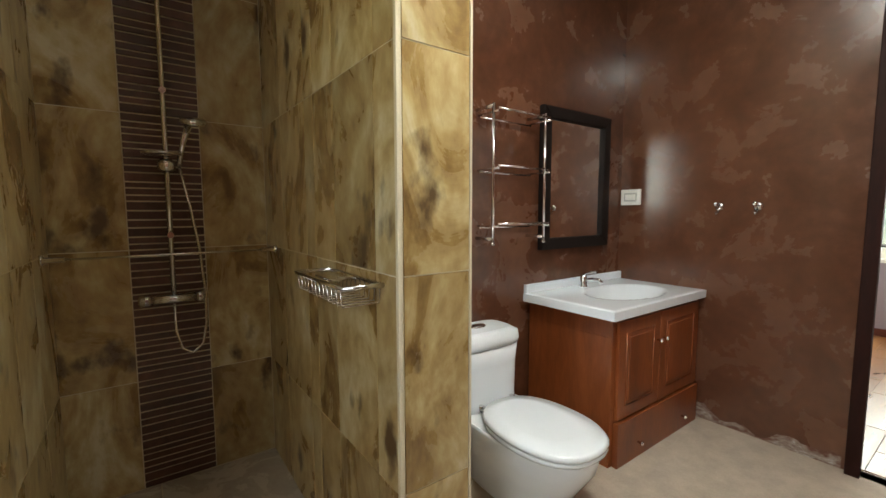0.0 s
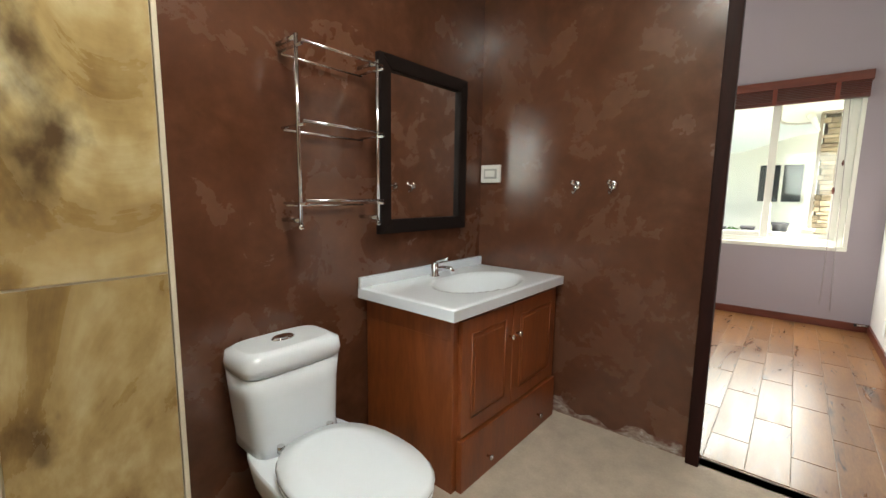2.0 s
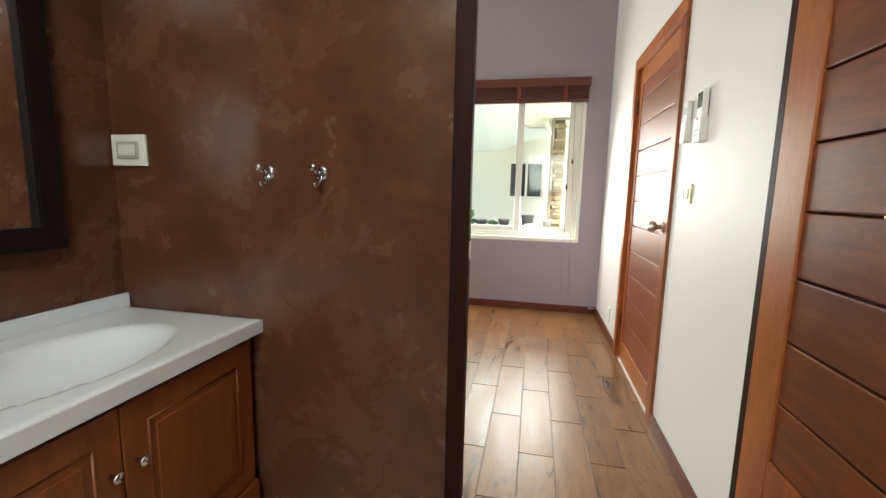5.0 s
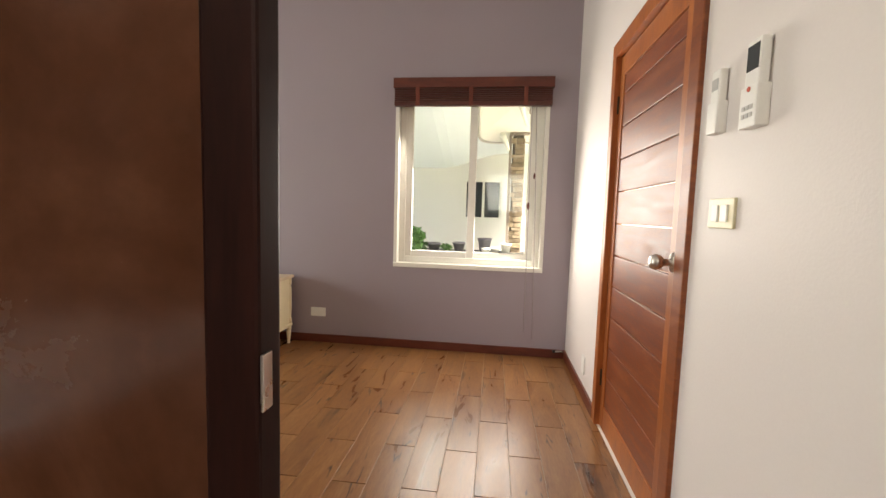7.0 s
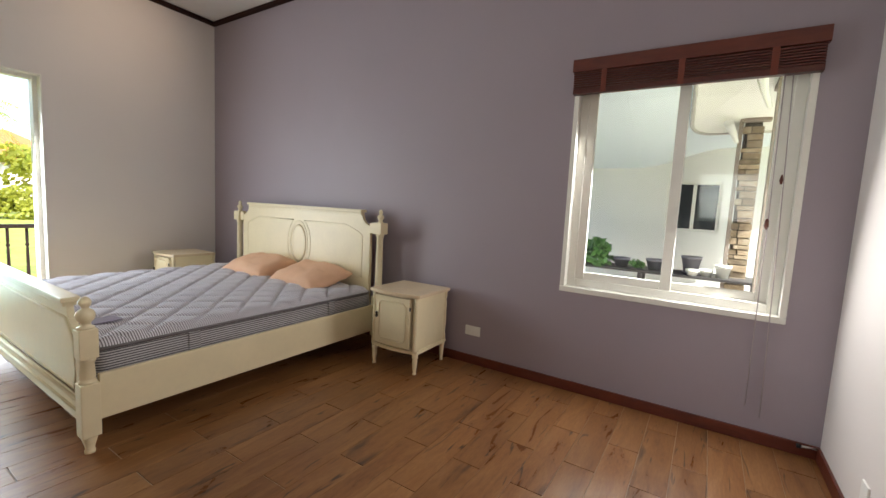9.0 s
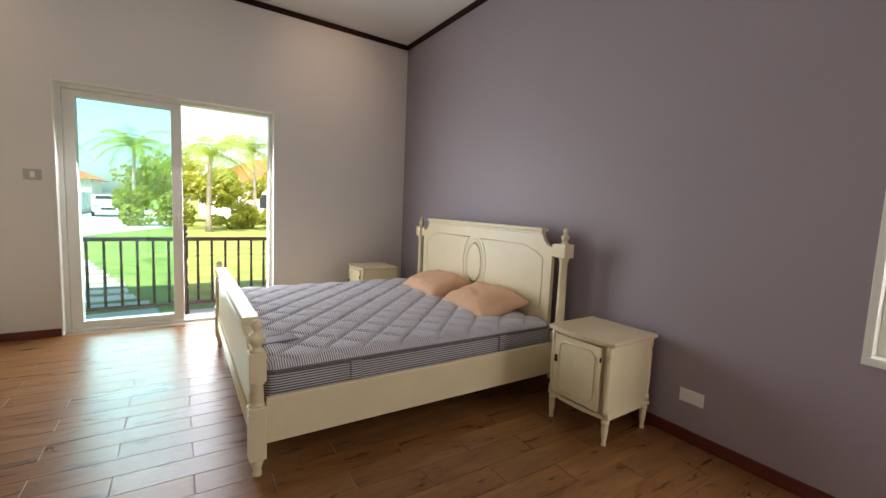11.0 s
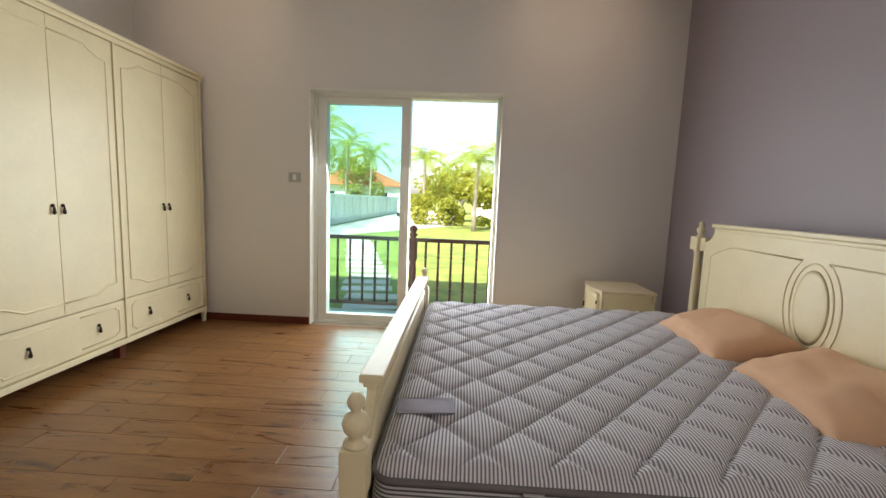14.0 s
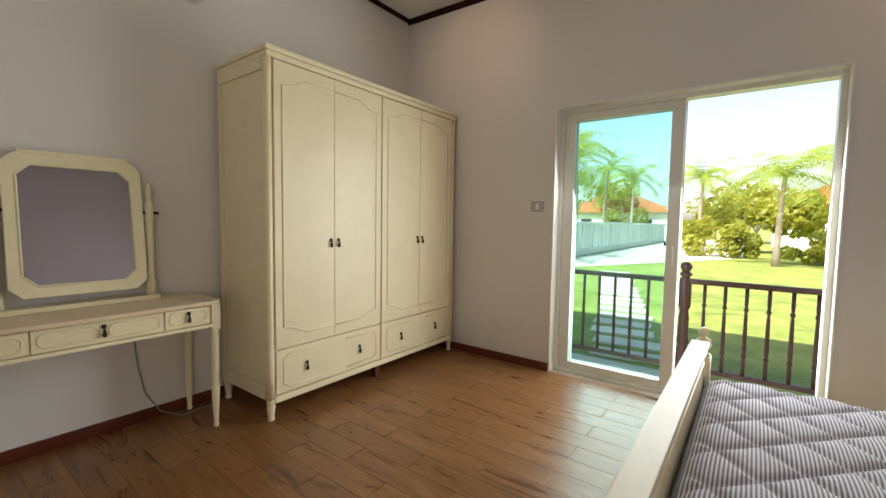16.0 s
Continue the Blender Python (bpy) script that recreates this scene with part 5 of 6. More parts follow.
# ---------- nightstands ----------
def nightstand(label, place):
    """Front at -x, width along y, origin at the middle of the back on the floor."""
    n = thing("nightstand", label, "nightstand", place, "pair of nightstands")
    d, w = 0.45, 0.41
    def bow(f, extra=0.0, back=0.0):
        o = [(back, -w / 2 - extra), (-d + 0.05 - extra, -w / 2 - extra)]
        for i in range(9):
            t = i / 8
            o.append((-d + 0.045 - extra - f * math.sin(math.pi * t), (-w / 2 - extra) + (w + 2 * extra) * t))
        o += [(-d + 0.05 - extra, w / 2 + extra), (back, w / 2 + extra)]
        return o
    part("tabletop", plate(bmesh.new(), bow(0.04, 0.02), "z", 0.538, 0.560, bevel=0.004), M_CREAMTOP, n)
    part("body", plate(bmesh.new(), bow(0.018, -0.012), "z", 0.15, 0.537), M_CREAM, n)
    part("base_moulding", plate(bmesh.new(), bow(0.026, 0.004), "z", 0.142, 0.165, bevel=0.003), M_CREAM, n)
    for y in (-w / 2 + 0.02, w / 2 - 0.02):
        for x in (-0.02, -d + 0.055):
            part("leg", lathe(bmesh.new(), [(0.013, 0), (0.015, 0.008), (0.011, 0.014), (0.016, 0.05), (0.020, 0.10), (0.015, 0.108), (0.022, 0.118), (0.022, 0.142)], (x, y, 0), 14), M_CREAM, n)
            part("corner_column", lathe(bmesh.new(), [(0.018, 0.165), (0.018, 0.20), (0.012, 0.21), (0.017, 0.30), (0.016, 0.45), (0.010, 0.47), (0.017, 0.48), (0.017, 0.538)], (x - (0.012 if x < -0.1 else -0.012), y * 1.01, 0), 12), M_CREAM, n)
    x = -d + 0.028
    door = part("door", B(x - 0.018, x + 0.004, -w / 2 + 0.05, w / 2 - 0.05, 0.18, 0.525, bevel=0.003), M_CREAM, n)
    a, b, c, e, k = -w / 2 + 0.085, w / 2 - 0.085, 0.215, 0.49, 0.025
    part("panel_moulding", tube(bmesh.new(), [(x - 0.018, a + k, c), (x - 0.018, b - k, c), (x - 0.018, b, c + k), (x - 0.018, b, e - k), (x - 0.018, b - k, e), (x - 0.018, a + k, e), (x - 0.018, a, e - k), (x - 0.018, a, c + k)], 0.006, 6, True), M_CREAM, door)
    part("handle", lathe(bmesh.new(), [(0.004, -0.022), (0.010, -0.012), (0.006, 0.0), (0.009, 0.012), (0.003, 0.02)], (x - 0.026, w / 2 - 0.068, 0.385), 10), M_BRASS, door, "small dark bronze drop handle")
    part("hinge", lathe(bmesh.new(), [(0.006, -0.012), (0.006, 0.012)], (x - 0.016, -w / 2 + 0.05, 0.46), 8), M_BRASS, door)
    return n


nightstand("cream nightstand with a worn top beside the bed near the window", pose(5.745, 2.0, 0, 0, 0, 2) @ Matrix.Diagonal((1, 1, 1.045, 1)))
nightstand("cream nightstand in the corner behind the bed", pose(5.475, 4.835, 0, 0, 0, 0) @ Matrix.Diagonal((1, 1, 1.045, 1)))

# ---------- wardrobe ----------
wd = thing("wardrobe", "tall cream wardrobe with four doors and two drawers", "wardrobe")
wx0, wx1, wa, wb = 0.945, 1.545, 3.302, 5.2
wm = (wa + wb) / 2
part("side_panel", B(wx0, wx1 - 0.03, wa, wa + 0.02, 0.13, 2.21, bevel=0.002), M_CREAM, wd)
part("side_panel", B(wx0, wx1 - 0.03, wb - 0.02, wb, 0.13, 2.21, bevel=0.002), M_CREAM, wd)
part("back_panel", B(wx0, wx0 + 0.015, wa + 0.021, wb - 0.021, 0.13, 2.21), M_CREAM, wd)
part("carcass", B(wx0 + 0.016, wx1 - 0.034, wa + 0.021, wb - 0.021, 0.135, 2.205), M_CREAM, wd)
part("side_frame", plate(bmesh.new(), [(wx0, 0.13), (wx0 + 0.05, 0.13), (wx0 + 0.05, 2.14), (wx0, 2.14)], "y", wa - 0.012, wa - 0.0005, bevel=0.003), M_CREAM, wd)
part("side_frame", B(wx0, wx1 - 0.06, wa - 0.012, wa - 0.0005, 2.141, 2.21, bevel=0.003), M_CREAM, wd)
part("side_frame", B(wx0 + 0.051, wx1 - 0.06, wa - 0.012, wa - 0.0005, 0.13, 0.22, bevel=0.003), M_CREAM, wd)
for y in (wa + 0.008, wb - 0.008):
    part("corner_post", lathe(bmesh.new(), [(0.026, 0.13), (0.026, 0.43), (0.020, 0.44), (0.024, 0.455), (0.024, 2.06), (0.018, 2.07), (0.026, 2.08), (0.026, 2.21)], (wx1 - 0.03, y, 0), 14), M_CREAM, wd)
part("crown", B(wx0 - 0.01, wx1 + 0.012, wa - 0.022, wb + 0.012, 2.245, 2.275, bevel=0.008), M_CREAM, wd)
part("crown", B(wx0 - 0.004, wx1 + 0.0, wa - 0.012, wb + 0.006, 2.21, 2.2445, bevel=0.008), M_CREAM, wd)
part("base_rail", B(wx1 - 0.035, wx1 + 0.004, wa + 0.02, wb - 0.02, 0.112, 0.15, bevel=0.004), M_CREAM, wd)
part("centre_stile", B(wx1 - 0.033, wx1 - 0.002, wm - 0.008, wm + 0.008, 0.15, 2.21, bevel=0.002), M_CREAM, wd)
for x in (wx0 + 0.03, wx1 - 0.03):
    for y in (wa + 0.012, wb - 0.012):
        part("leg", lathe(bmesh.new(), [(0.020, 0), (0.023, 0.012), (0.018, 0.02), (0.022, 0.06), (0.027, 0.09), (0.021, 0.1), (0.028, 0.112), (0.028, 0.135)], (x, y, 0), 16), M_CREAM, wd)
part("leg", B(wx1 - 0.10, wx1 - 0.05, wm - 0.025, wm + 0.025, 0, 0.112), M_BASEBOARD, wd, "dark red support block")


def drop_handle(parent, x, y, z):
    bm = lathe(bmesh.new(), [(0.011, 0), (0.011, 0.006), (0.004, 0.012)], (x, y, z + 0.018), 10, "x")
    lathe(bm, [(0.003, 0.016), (0.006, 0.0), (0.010, -0.022), (0.008, -0.03), (0.003, -0.034)], (x + 0.012, y, z), 10)
    part("handle", bm, M_BRASS, parent, "dark bronze drop handle")


FX = wx1 - 0.012
for i, (a, b) in enumerate(((wa + 0.04, wm - 0.009), (wm + 0.009, wb - 0.04))):
    c = (a + b) / 2
    for k, (u0, u1) in enumerate(((a, c - 0.0015), (c + 0.0015, b))):
        d = part("door", B(FX - 0.02, FX, u0, u1, 0.445, 2.205, bevel=0.003), M_CREAM, wd)
        o = u0 + 0.055 if k == 0 else u1 - 0.055
        s = 1 if k == 0 else -1
        inner = c - s * 0.0025
        curve = [(FX, inner, 2.125), (FX, o + s * 0.16, 2.125), (FX, o + s * 0.12, 2.10), (FX, o + s * 0.06, 2.075), (FX, o, 2.065), (FX, o, 0.575), (FX, o + s * 0.06, 0.565), (FX, o + s * 0.12, 0.54), (FX, o + s * 0.16, 0.52), (FX, inner, 0.52)]
        part("panel_moulding", tube(bmesh.new(), curve, 0.0065, 6), M_CREAM, d)
        drop_handle(d, FX, c - s * 0.032, 1.10)
    dr = part("drawer", B(FX - 0.02, FX, a, b, 0.158, 0.435, bevel=0.003), M_CREAM, wd)
    for s, e in ((1, a + 0.05), (-1, b - 0.05)):
        t = e + s * 0.03
        part("panel_moulding", tube(bmesh.new(), [(FX, e + s * 0.30, 0.40), (FX, t, 0.40), (FX, t - s * 0.005, 0.385), (FX, e, 0.375), (FX, e, 0.215), (FX, t - s * 0.005, 0.205), (FX, t, 0.19), (FX, e + s * 0.30, 0.19)], 0.0055, 6), M_CREAM, dr)
        drop_handle(dr, FX, e + s * 0.17, 0.295)

# ---------- dressing table ----------
dt = thing("dressing_table", "cream dressing table with three drawers and turned legs", "dressing table")
dx0, dx1, da, db = 0.925, 1.36, 1.985, 3.098
dm = (da + db) / 2
o = [(dx0, da - 0.015), (dx1 - 0.06, da - 0.015), (dx1 - 0.02, da + 0.0), (dx1 + 0.004, da + 0.05), (dx1 + 0.022, dm), (dx1 + 0.004, db - 0.05), (dx1 - 0.02, db), (dx1 - 0.06, db + 0.015), (dx0, db + 0.015)]
part("tabletop", plate(bmesh.new(), o, "z", 0.752, 0.772, bevel=0.004), M_CREAMTOP, dt)
part("apron", B(dx0 + 0.01, dx1 - 0.03, da + 0.02, db - 0.02, 0.635, 0.751, bevel=0.002), M_CREAM, dt)
part("apron_rail", B(dx1 - 0.045, dx1 - 0.004, da + 0.05, db - 0.05, 0.618, 0.637, bevel=0.004), M_CREAM, dt)
for x in (dx0 + 0.03, dx1 - 0.035):
    for y in (da + 0.028, db - 0.028):
        lg = part("leg", B(x - 0.026, x + 0.026, y - 0.026, y + 0.026, 0.60, 0.7515, bevel=0.003), M_CREAM, dt)
        part("turning", lathe(bmesh.new(), [(0.012, 0), (0.018, 0.012), (0.013, 0.024), (0.020, 0.16), (0.024, 0.26), (0.017, 0.27), (0.024, 0.285), (0.017, 0.30), (0.022, 0.32), (0.024, 0.56), (0.018, 0.572), (0.025, 0.585), (0.025, 0.60)], (x, y, 0), 16), M_CREAM, lg)
for a, b, n_ in ((da + 0.06, dm - 0.265, 1), (dm - 0.258, dm + 0.258, 2), (dm + 0.265, db - 0.06, 1)):
    fx = dx1 - 0.03
    dr = part("drawer", B(fx, fx + 0.016, a, b, 0.642, 0.745, bevel=0.003), M_CREAM, dt)
    w = (b - a) / n_
    for i in range(n_):
        u0, u1 = a + i * w + 0.022, a + (i + 1) * w - 0.022
        k = 0.018
        part("panel_moulding", tube(bmesh.new(), [(fx + 0.016, u0 + k, 0.662), (fx + 0.016, u1 - k, 0.662), (fx + 0.016, u1, 0.662 + k), (fx + 0.016, u1, 0.728 - k), (fx + 0.016, u1 - k, 0.728), (fx + 0.016, u0 + k, 0.728), (fx + 0.016, u0, 0.728 - k), (fx + 0.016, u0, 0.662 + k)], 0.0045, 6, True), M_CREAM, dr)
    drop_handle(dr, fx + 0.017, (a + b) / 2, 0.70)
dmir = thing("dressing_mirror", "cream framed swivel mirror with clipped corners on the dressing table", "mirror")
qx, qa, qb, qz0, qz1 = 0.995, dm - 0.283, dm + 0.283, 0.845, 1.565


def clipped(a, b, c, d, k):
    return [(a + k, c), (b - k, c), (b, c + k), (b, d - k), (b - k, d), (a + k, d), (a, d - k), (a, c + k)]


outer, inner = clipped(qa, qb, qz0, qz1, 0.05), clipped(qa + 0.05, qb - 0.05, qz0 + 0.055, qz1 - 0.055, 0.055)
for i in range(8):
    k = (i + 1) % 8
    part("frame", plate(bmesh.new(), [outer[i], outer[k], inner[k], inner[i]], "x", qx - 0.012, qx + 0.014), M_CREAM, dmir)
part("frame_edge", tube(bmesh.new(), [(qx + 0.013, y, z) for y, z in inner], 0.006, 6, True), M_CREAM, dmir)
part("cresting", B(qx - 0.016, qx + 0.018, qa + 0.06, qb - 0.06, qz1 - 0.002, qz1 + 0.016, bevel=0.004), M_CREAM, dmir)
part("glass", plate(bmesh.new(), clipped(qa + 0.045, qb - 0.045, qz0 + 0.05, qz1 - 0.05, 0.055), "x", qx - 0.006, qx + 0.004), M_MIRROR, dmir)
for s in (-1, 1):
    y = dm + s * 0.318
    part("post", lathe(bmesh.new(), [(0.026, 0.795), (0.026, 0.88), (0.016, 0.89), (0.022, 0.92), (0.018, 1.0), (0.020, 1.21), (0.014, 1.22), (0.022, 1.235), (0.022, 1.33), (0.013, 1.345), (0.012, 1.375), (0.018, 1.40), (0.008, 1.44), (0.003, 1.455)], (qx, y, 0), 14), M_CREAM, dmir)
    part("pivot", lathe(bmesh.new(), [(0.009, -0.05), (0.009, 0.05)], (qx, y, 1.28), 10, "y"), M_BRASS, dmir)
TILT = Matrix.Translation((qx, 0, 1.28)) @ Matrix.Rotation(radians(-7), 4, "Y") @ Matrix.Translation((-qx, 0, -1.28))
for o in dmir.children:
    if o.name.split(".")[0] in ("frame", "frame_edge", "cresting", "glass"):
        o.matrix_basis = TILT
part("base", B(qx - 0.06, qx + 0.06, dm - 0.35, dm + 0.35, 0.7725, 0.80, bevel=0.006), M_CREAM, dmir)
cable = thing("power_cable", "grey cable hanging behind the dressing table", "cable")
part("cable", tube(bmesh.new(), [(XW + 0.02, 2.78, 0.6), (XW + 0.02, 2.80, 0.35), (XW + 0.03, 2.83, 0.18), (XW + 0.06, 2.90, 0.05), (XW + 0.12, 3.0, 0.006), (XW + 0.10, 3.2, 0.006)], 0.004, 6), M_CABLE, cable)
ac = thing("air_conditioner", "white wall air conditioner high on the wall", "air conditioner", pose(XW, 2.75, 2.62))
part("body", B(0, 0.2, -0.44, 0.44, 0, 0.28, bevel=0.02), M_PLASTIC, ac)
part("louvre", B(0.09, 0.19, -0.40, 0.40, -0.006, 0.001, bevel=0.002), M_GREYPLASTIC, ac)

# ---------- recessed downlights along the north wall ----------
for x in (1.75, 4.85):
    zc_ = 3.22 + 0.02 * (XE - x)
    dl = thing("downlight", "small warm recessed ceiling downlight", "lamp", pose(x, 4.05, zc_), "recessed downlights")
    part("ring", tube(bmesh.new(), [(0.05 * math.cos(a), 0.05 * math.sin(a), -0.004) for a in np.linspace(0, 2 * math.pi, 20, endpoint=False)], 0.007, 6, True), M_PLASTIC, dl)
    part("bulb", lathe(bmesh.new(), [(0.04, -0.001), (0.03, -0.008), (0.004, -0.012)], (0, 0, 0), 14), M_LAMP, dl)
    ld = bpy.data.lights.new("downlight_beam", "SPOT")
    ld.energy, ld.spot_size, ld.spot_blend, ld.color, ld.shadow_soft_size = DOWNLIGHT, radians(75), 1.0, (1.0, 0.72, 0.48), 0.04
    lo = new("downlight_beam", ld)
    lo.matrix_world = look((x, 4.05, zc_ - 0.03), (x, 5.25, 2.75))

# ---------- terrace and railing ----------
GZ = -0.32
setting("terrace", B(1.2, 7.0, YN + 0.2, 5.98, GZ - 0.1, -0.03), M_SLAB, "pale paved terrace edge outside the sliding door")
rail = thing("balcony_railing", "dark stained wooden railing with turned balusters", "railing")
RY = 5.82
part("handrail", B(1.3, 6.8, RY - 0.03, RY + 0.03, 0.785, 0.825, bevel=0.008), M_RAILWOOD, rail)
part("bottom_rail", B(1.3, 6.8, RY - 0.022, RY + 0.022, 0.075, 0.11, bevel=0.005), M_RAILWOOD, rail)
bal = mesh_of("baluster", lathe(bmesh.new(), [(0.013, 0.0), (0.013, 0.12), (0.009, 0.13), (0.019, 0.15), (0.010, 0.17), (0.015, 0.20), (0.012, 0.46), (0.009, 0.49), (0.018, 0.51), (0.010, 0.53), (0.013, 0.56), (0.013, 0.675)], (0, 0, 0), 10), M_RAILWOOD)
for i in range(40):
    x = 1.393 + i * 0.1365
    if abs(x - 3.44) > 0.06:
        shared("baluster", bal, rail, pose(x, RY, 0.11))
for x in (3.44, 1.33, 6.75):
    p = part("post", lathe(bmesh.new(), [(0.045, -0.03), (0.045, 0.25), (0.032, 0.27), (0.045, 0.30), (0.035, 0.36), (0.04, 0.50), (0.03, 0.56), (0.046, 0.60), (0.046, 0.80), (0.03, 0.825), (0.03, 0.84), (0.05, 0.86), (0.034, 0.875), (0.026, 0.885), (0.04, 0.905), (0.045, 0.925), (0.036, 0.945), (0.01, 0.96)], (x, RY, 0), 14), M_RAILWOOD, rail)

# ---------- roof over the house: unseen, eaves sized to cast shade on the lawn ---
rf = bmesh.new()
plate(rf, [(-1.3, 3.42), (6.35, 3.42), (6.35, 3.52), (2.5, 5.1), (-1.3, 3.52)], "x", -1.5, 6.1)
setting("roof", rf, M_ROOF, "unseen orange gable roof with deep eaves, added to shade the lawn", "roof")

# ---------- garden ----------
bm = bmesh.new()
bmesh.ops.create_grid(bm, x_segments=60, y_segments=60, size=600)
for v in bm.verts:
    v.co.z = GZ
setting("ground", bm, M_GRASS, "lawn reaching to the distance", "ground")
setting("driveway", plate(bmesh.new(), [(-2.7, 18), (-1.2, 17), (3.5, 27), (3.0, 60), (-2.7, 60)], "z", GZ - 0.05, GZ + 0.015), M_DRIVE, "pale concrete drive beside the lawn", "road")
slab = mesh_of("paving_slab", B(-0.42, 0.42, -0.17, 0.17, 0, 0.03, bevel=0.006), M_SLAB)
pathw = thing("stepping_path", "pale stepping slabs across the lawn", "path", pose(0, 0, GZ), kind="structure")
random.seed(3)
for i in range(18):
    t = i / 17
    shared("paving_slab", slab, pathw, pose(2.9 - 2.6 * t + random.uniform(-0.05, 0.05), 6.6 + 9.5 * t, 0, 0, 0, random.uniform(-4, 4) + 8))
fence = thing("garden_wall", "white masonry boundary wall with pillars and balusters", "fence", kind="structure")
part("base", B(-3.2, -2.95, 10, 60, GZ, GZ + 0.35), M_FENCE, fence)
part("coping", B(-3.25, -2.9, 10, 60, 1.25, 1.36, bevel=0.02), M_FENCE, fence)
for i in range(26):
    y = 10 + i * 2.0
    part("pillar", B(-3.24, -2.92, y - 0.16, y + 0.16, GZ, 1.249, bevel=0.01), M_FENCE, fence)
balm = mesh_of("fence_baluster", B(-0.06, 0.06, -0.14, 0.14, 0, 1.22), M_FENCE)
for i in range(25):
    for k in range(3):
        shared("panel", balm, fence, pose(-3.07, 10.5 + i * 2.0 + k * 0.5, GZ + 0.35))

# car on the drive
car = thing("parked_car", "white hatchback parked on the drive", "car", pose(-0.9, 38.5, GZ, 0, 0, 8))
prof = [(-2.0, 0.35), (2.0, 0.35), (2.05, 0.75), (1.6, 0.95), (0.9, 1.05), (0.3, 1.5), (-1.3, 1.52), (-1.95, 1.05), (-2.05, 0.7)]
bm = plate(bmesh.new(), [(a, b) for a, b in prof], "x", -0.85, 0.85, bevel=0.06)
bmesh.ops.rotate(bm, verts=bm.verts, cent=(0, 0, 0), matrix=Matrix.Rotation(math.pi, 3, "Z"))
part("body", bm, M_CARPAINT, car)
part("windscreen", plate(bmesh.new(), [(-0.70, 1.08), (0.70, 1.08), (0.60, 1.45), (-0.60, 1.45)], "y", -0.72, -0.60), M_CARGLASS, car)
for s in (-1, 1):
    part("side_window", plate(bmesh.new(), [(-0.55, 1.08), (1.5, 1.08), (1.2, 1.45), (-0.2, 1.45)], "x", s * 0.852, s * 0.858), M_CARGLASS, car)
    part("headlight", B(s * 0.60 - 0.15, s * 0.60 + 0.15, -2.08, -2.0, 0.68, 0.82, bevel=0.02), M_CHROME, car)
    for y in (-1.25, 1.25):
        w_ = part("wheel", lathe(bmesh.new(), [(0.2, s * 0.70), (0.31, s * 0.70), (0.31, s * 0.87), (0.2, s * 0.88)], (0, y, 0.31), 18, "x"), M_RUBBER, car)
        part("rim", lathe(bmesh.new(), [(0.2, s * 0.865), (0.05, s * 0.875)], (0, y, 0.31), 14, "x"), M_CHROME, w_)
part("grille", B(-0.4, 0.4, -2.07, -2.0, 0.5, 0.66, bevel=0.01), M_CARGLASS, car)


def palm(x, y, h, seed, fronds=22, length=2.6, label="feathery palm tree in the garden"):
    random.seed(seed)
    t = thing("palm_tree", label, "tree", pose(x, y, GZ), "palm trees")
    lean = random.uniform(-0.25, 0.25)
    part("trunk", tube(bmesh.new(), [(lean * k * k / 16, 0, h * k / 4) for k in range(5)], [0.16, 0.11, 0.10, 0.09, 0.08], 9), M_BARK, t)
    verts, faces = [], []
    for f in range(fronds):
        az = 2 * math.pi * f / fronds + random.uniform(-0.2, 0.2)
        el = random.uniform(0.15, 1.25)
        L = length * random.uniform(0.75, 1.1)
        prev = Vector((lean, 0, h))
        dirv = Vector((math.cos(az) * math.cos(el), math.sin(az) * math.cos(el), math.sin(el)))
        steps = 11
        for s in range(steps):
            dirv.z -= 0.17
            dirv.normalize()
            nxt = prev + dirv * L / steps
            side = dirv.cross(Vector((0, 0, 1)))
            side = side.normalized() if side.length > 0.01 else Vector((1, 0, 0))
            ll = 0.62 * math.sin(math.pi * min(1, (s + 1.2) / (steps + 1.5))) + 0.08
            for q in range(2):
                base = prev.lerp(nxt, q / 2)
                for sg in (-1, 1):
                    tip = base + side * sg * ll * random.uniform(0.8, 1.1) + dirv * ll * 0.45 - Vector((0, 0, ll * random.uniform(0.25, 0.55)))
                    w = dirv * 0.035
                    k = len(verts)
                    verts += [tuple(base - w), tuple(base + w), tuple(tip)]
                    faces.append((k, k + 1, k + 2))
            prev = nxt
    me = bpy.data.meshes.new("crown")
    me.from_pydata(verts, [], faces)
    me.materials.append(M_FROND)
    new("crown", me).parent = t
    return t


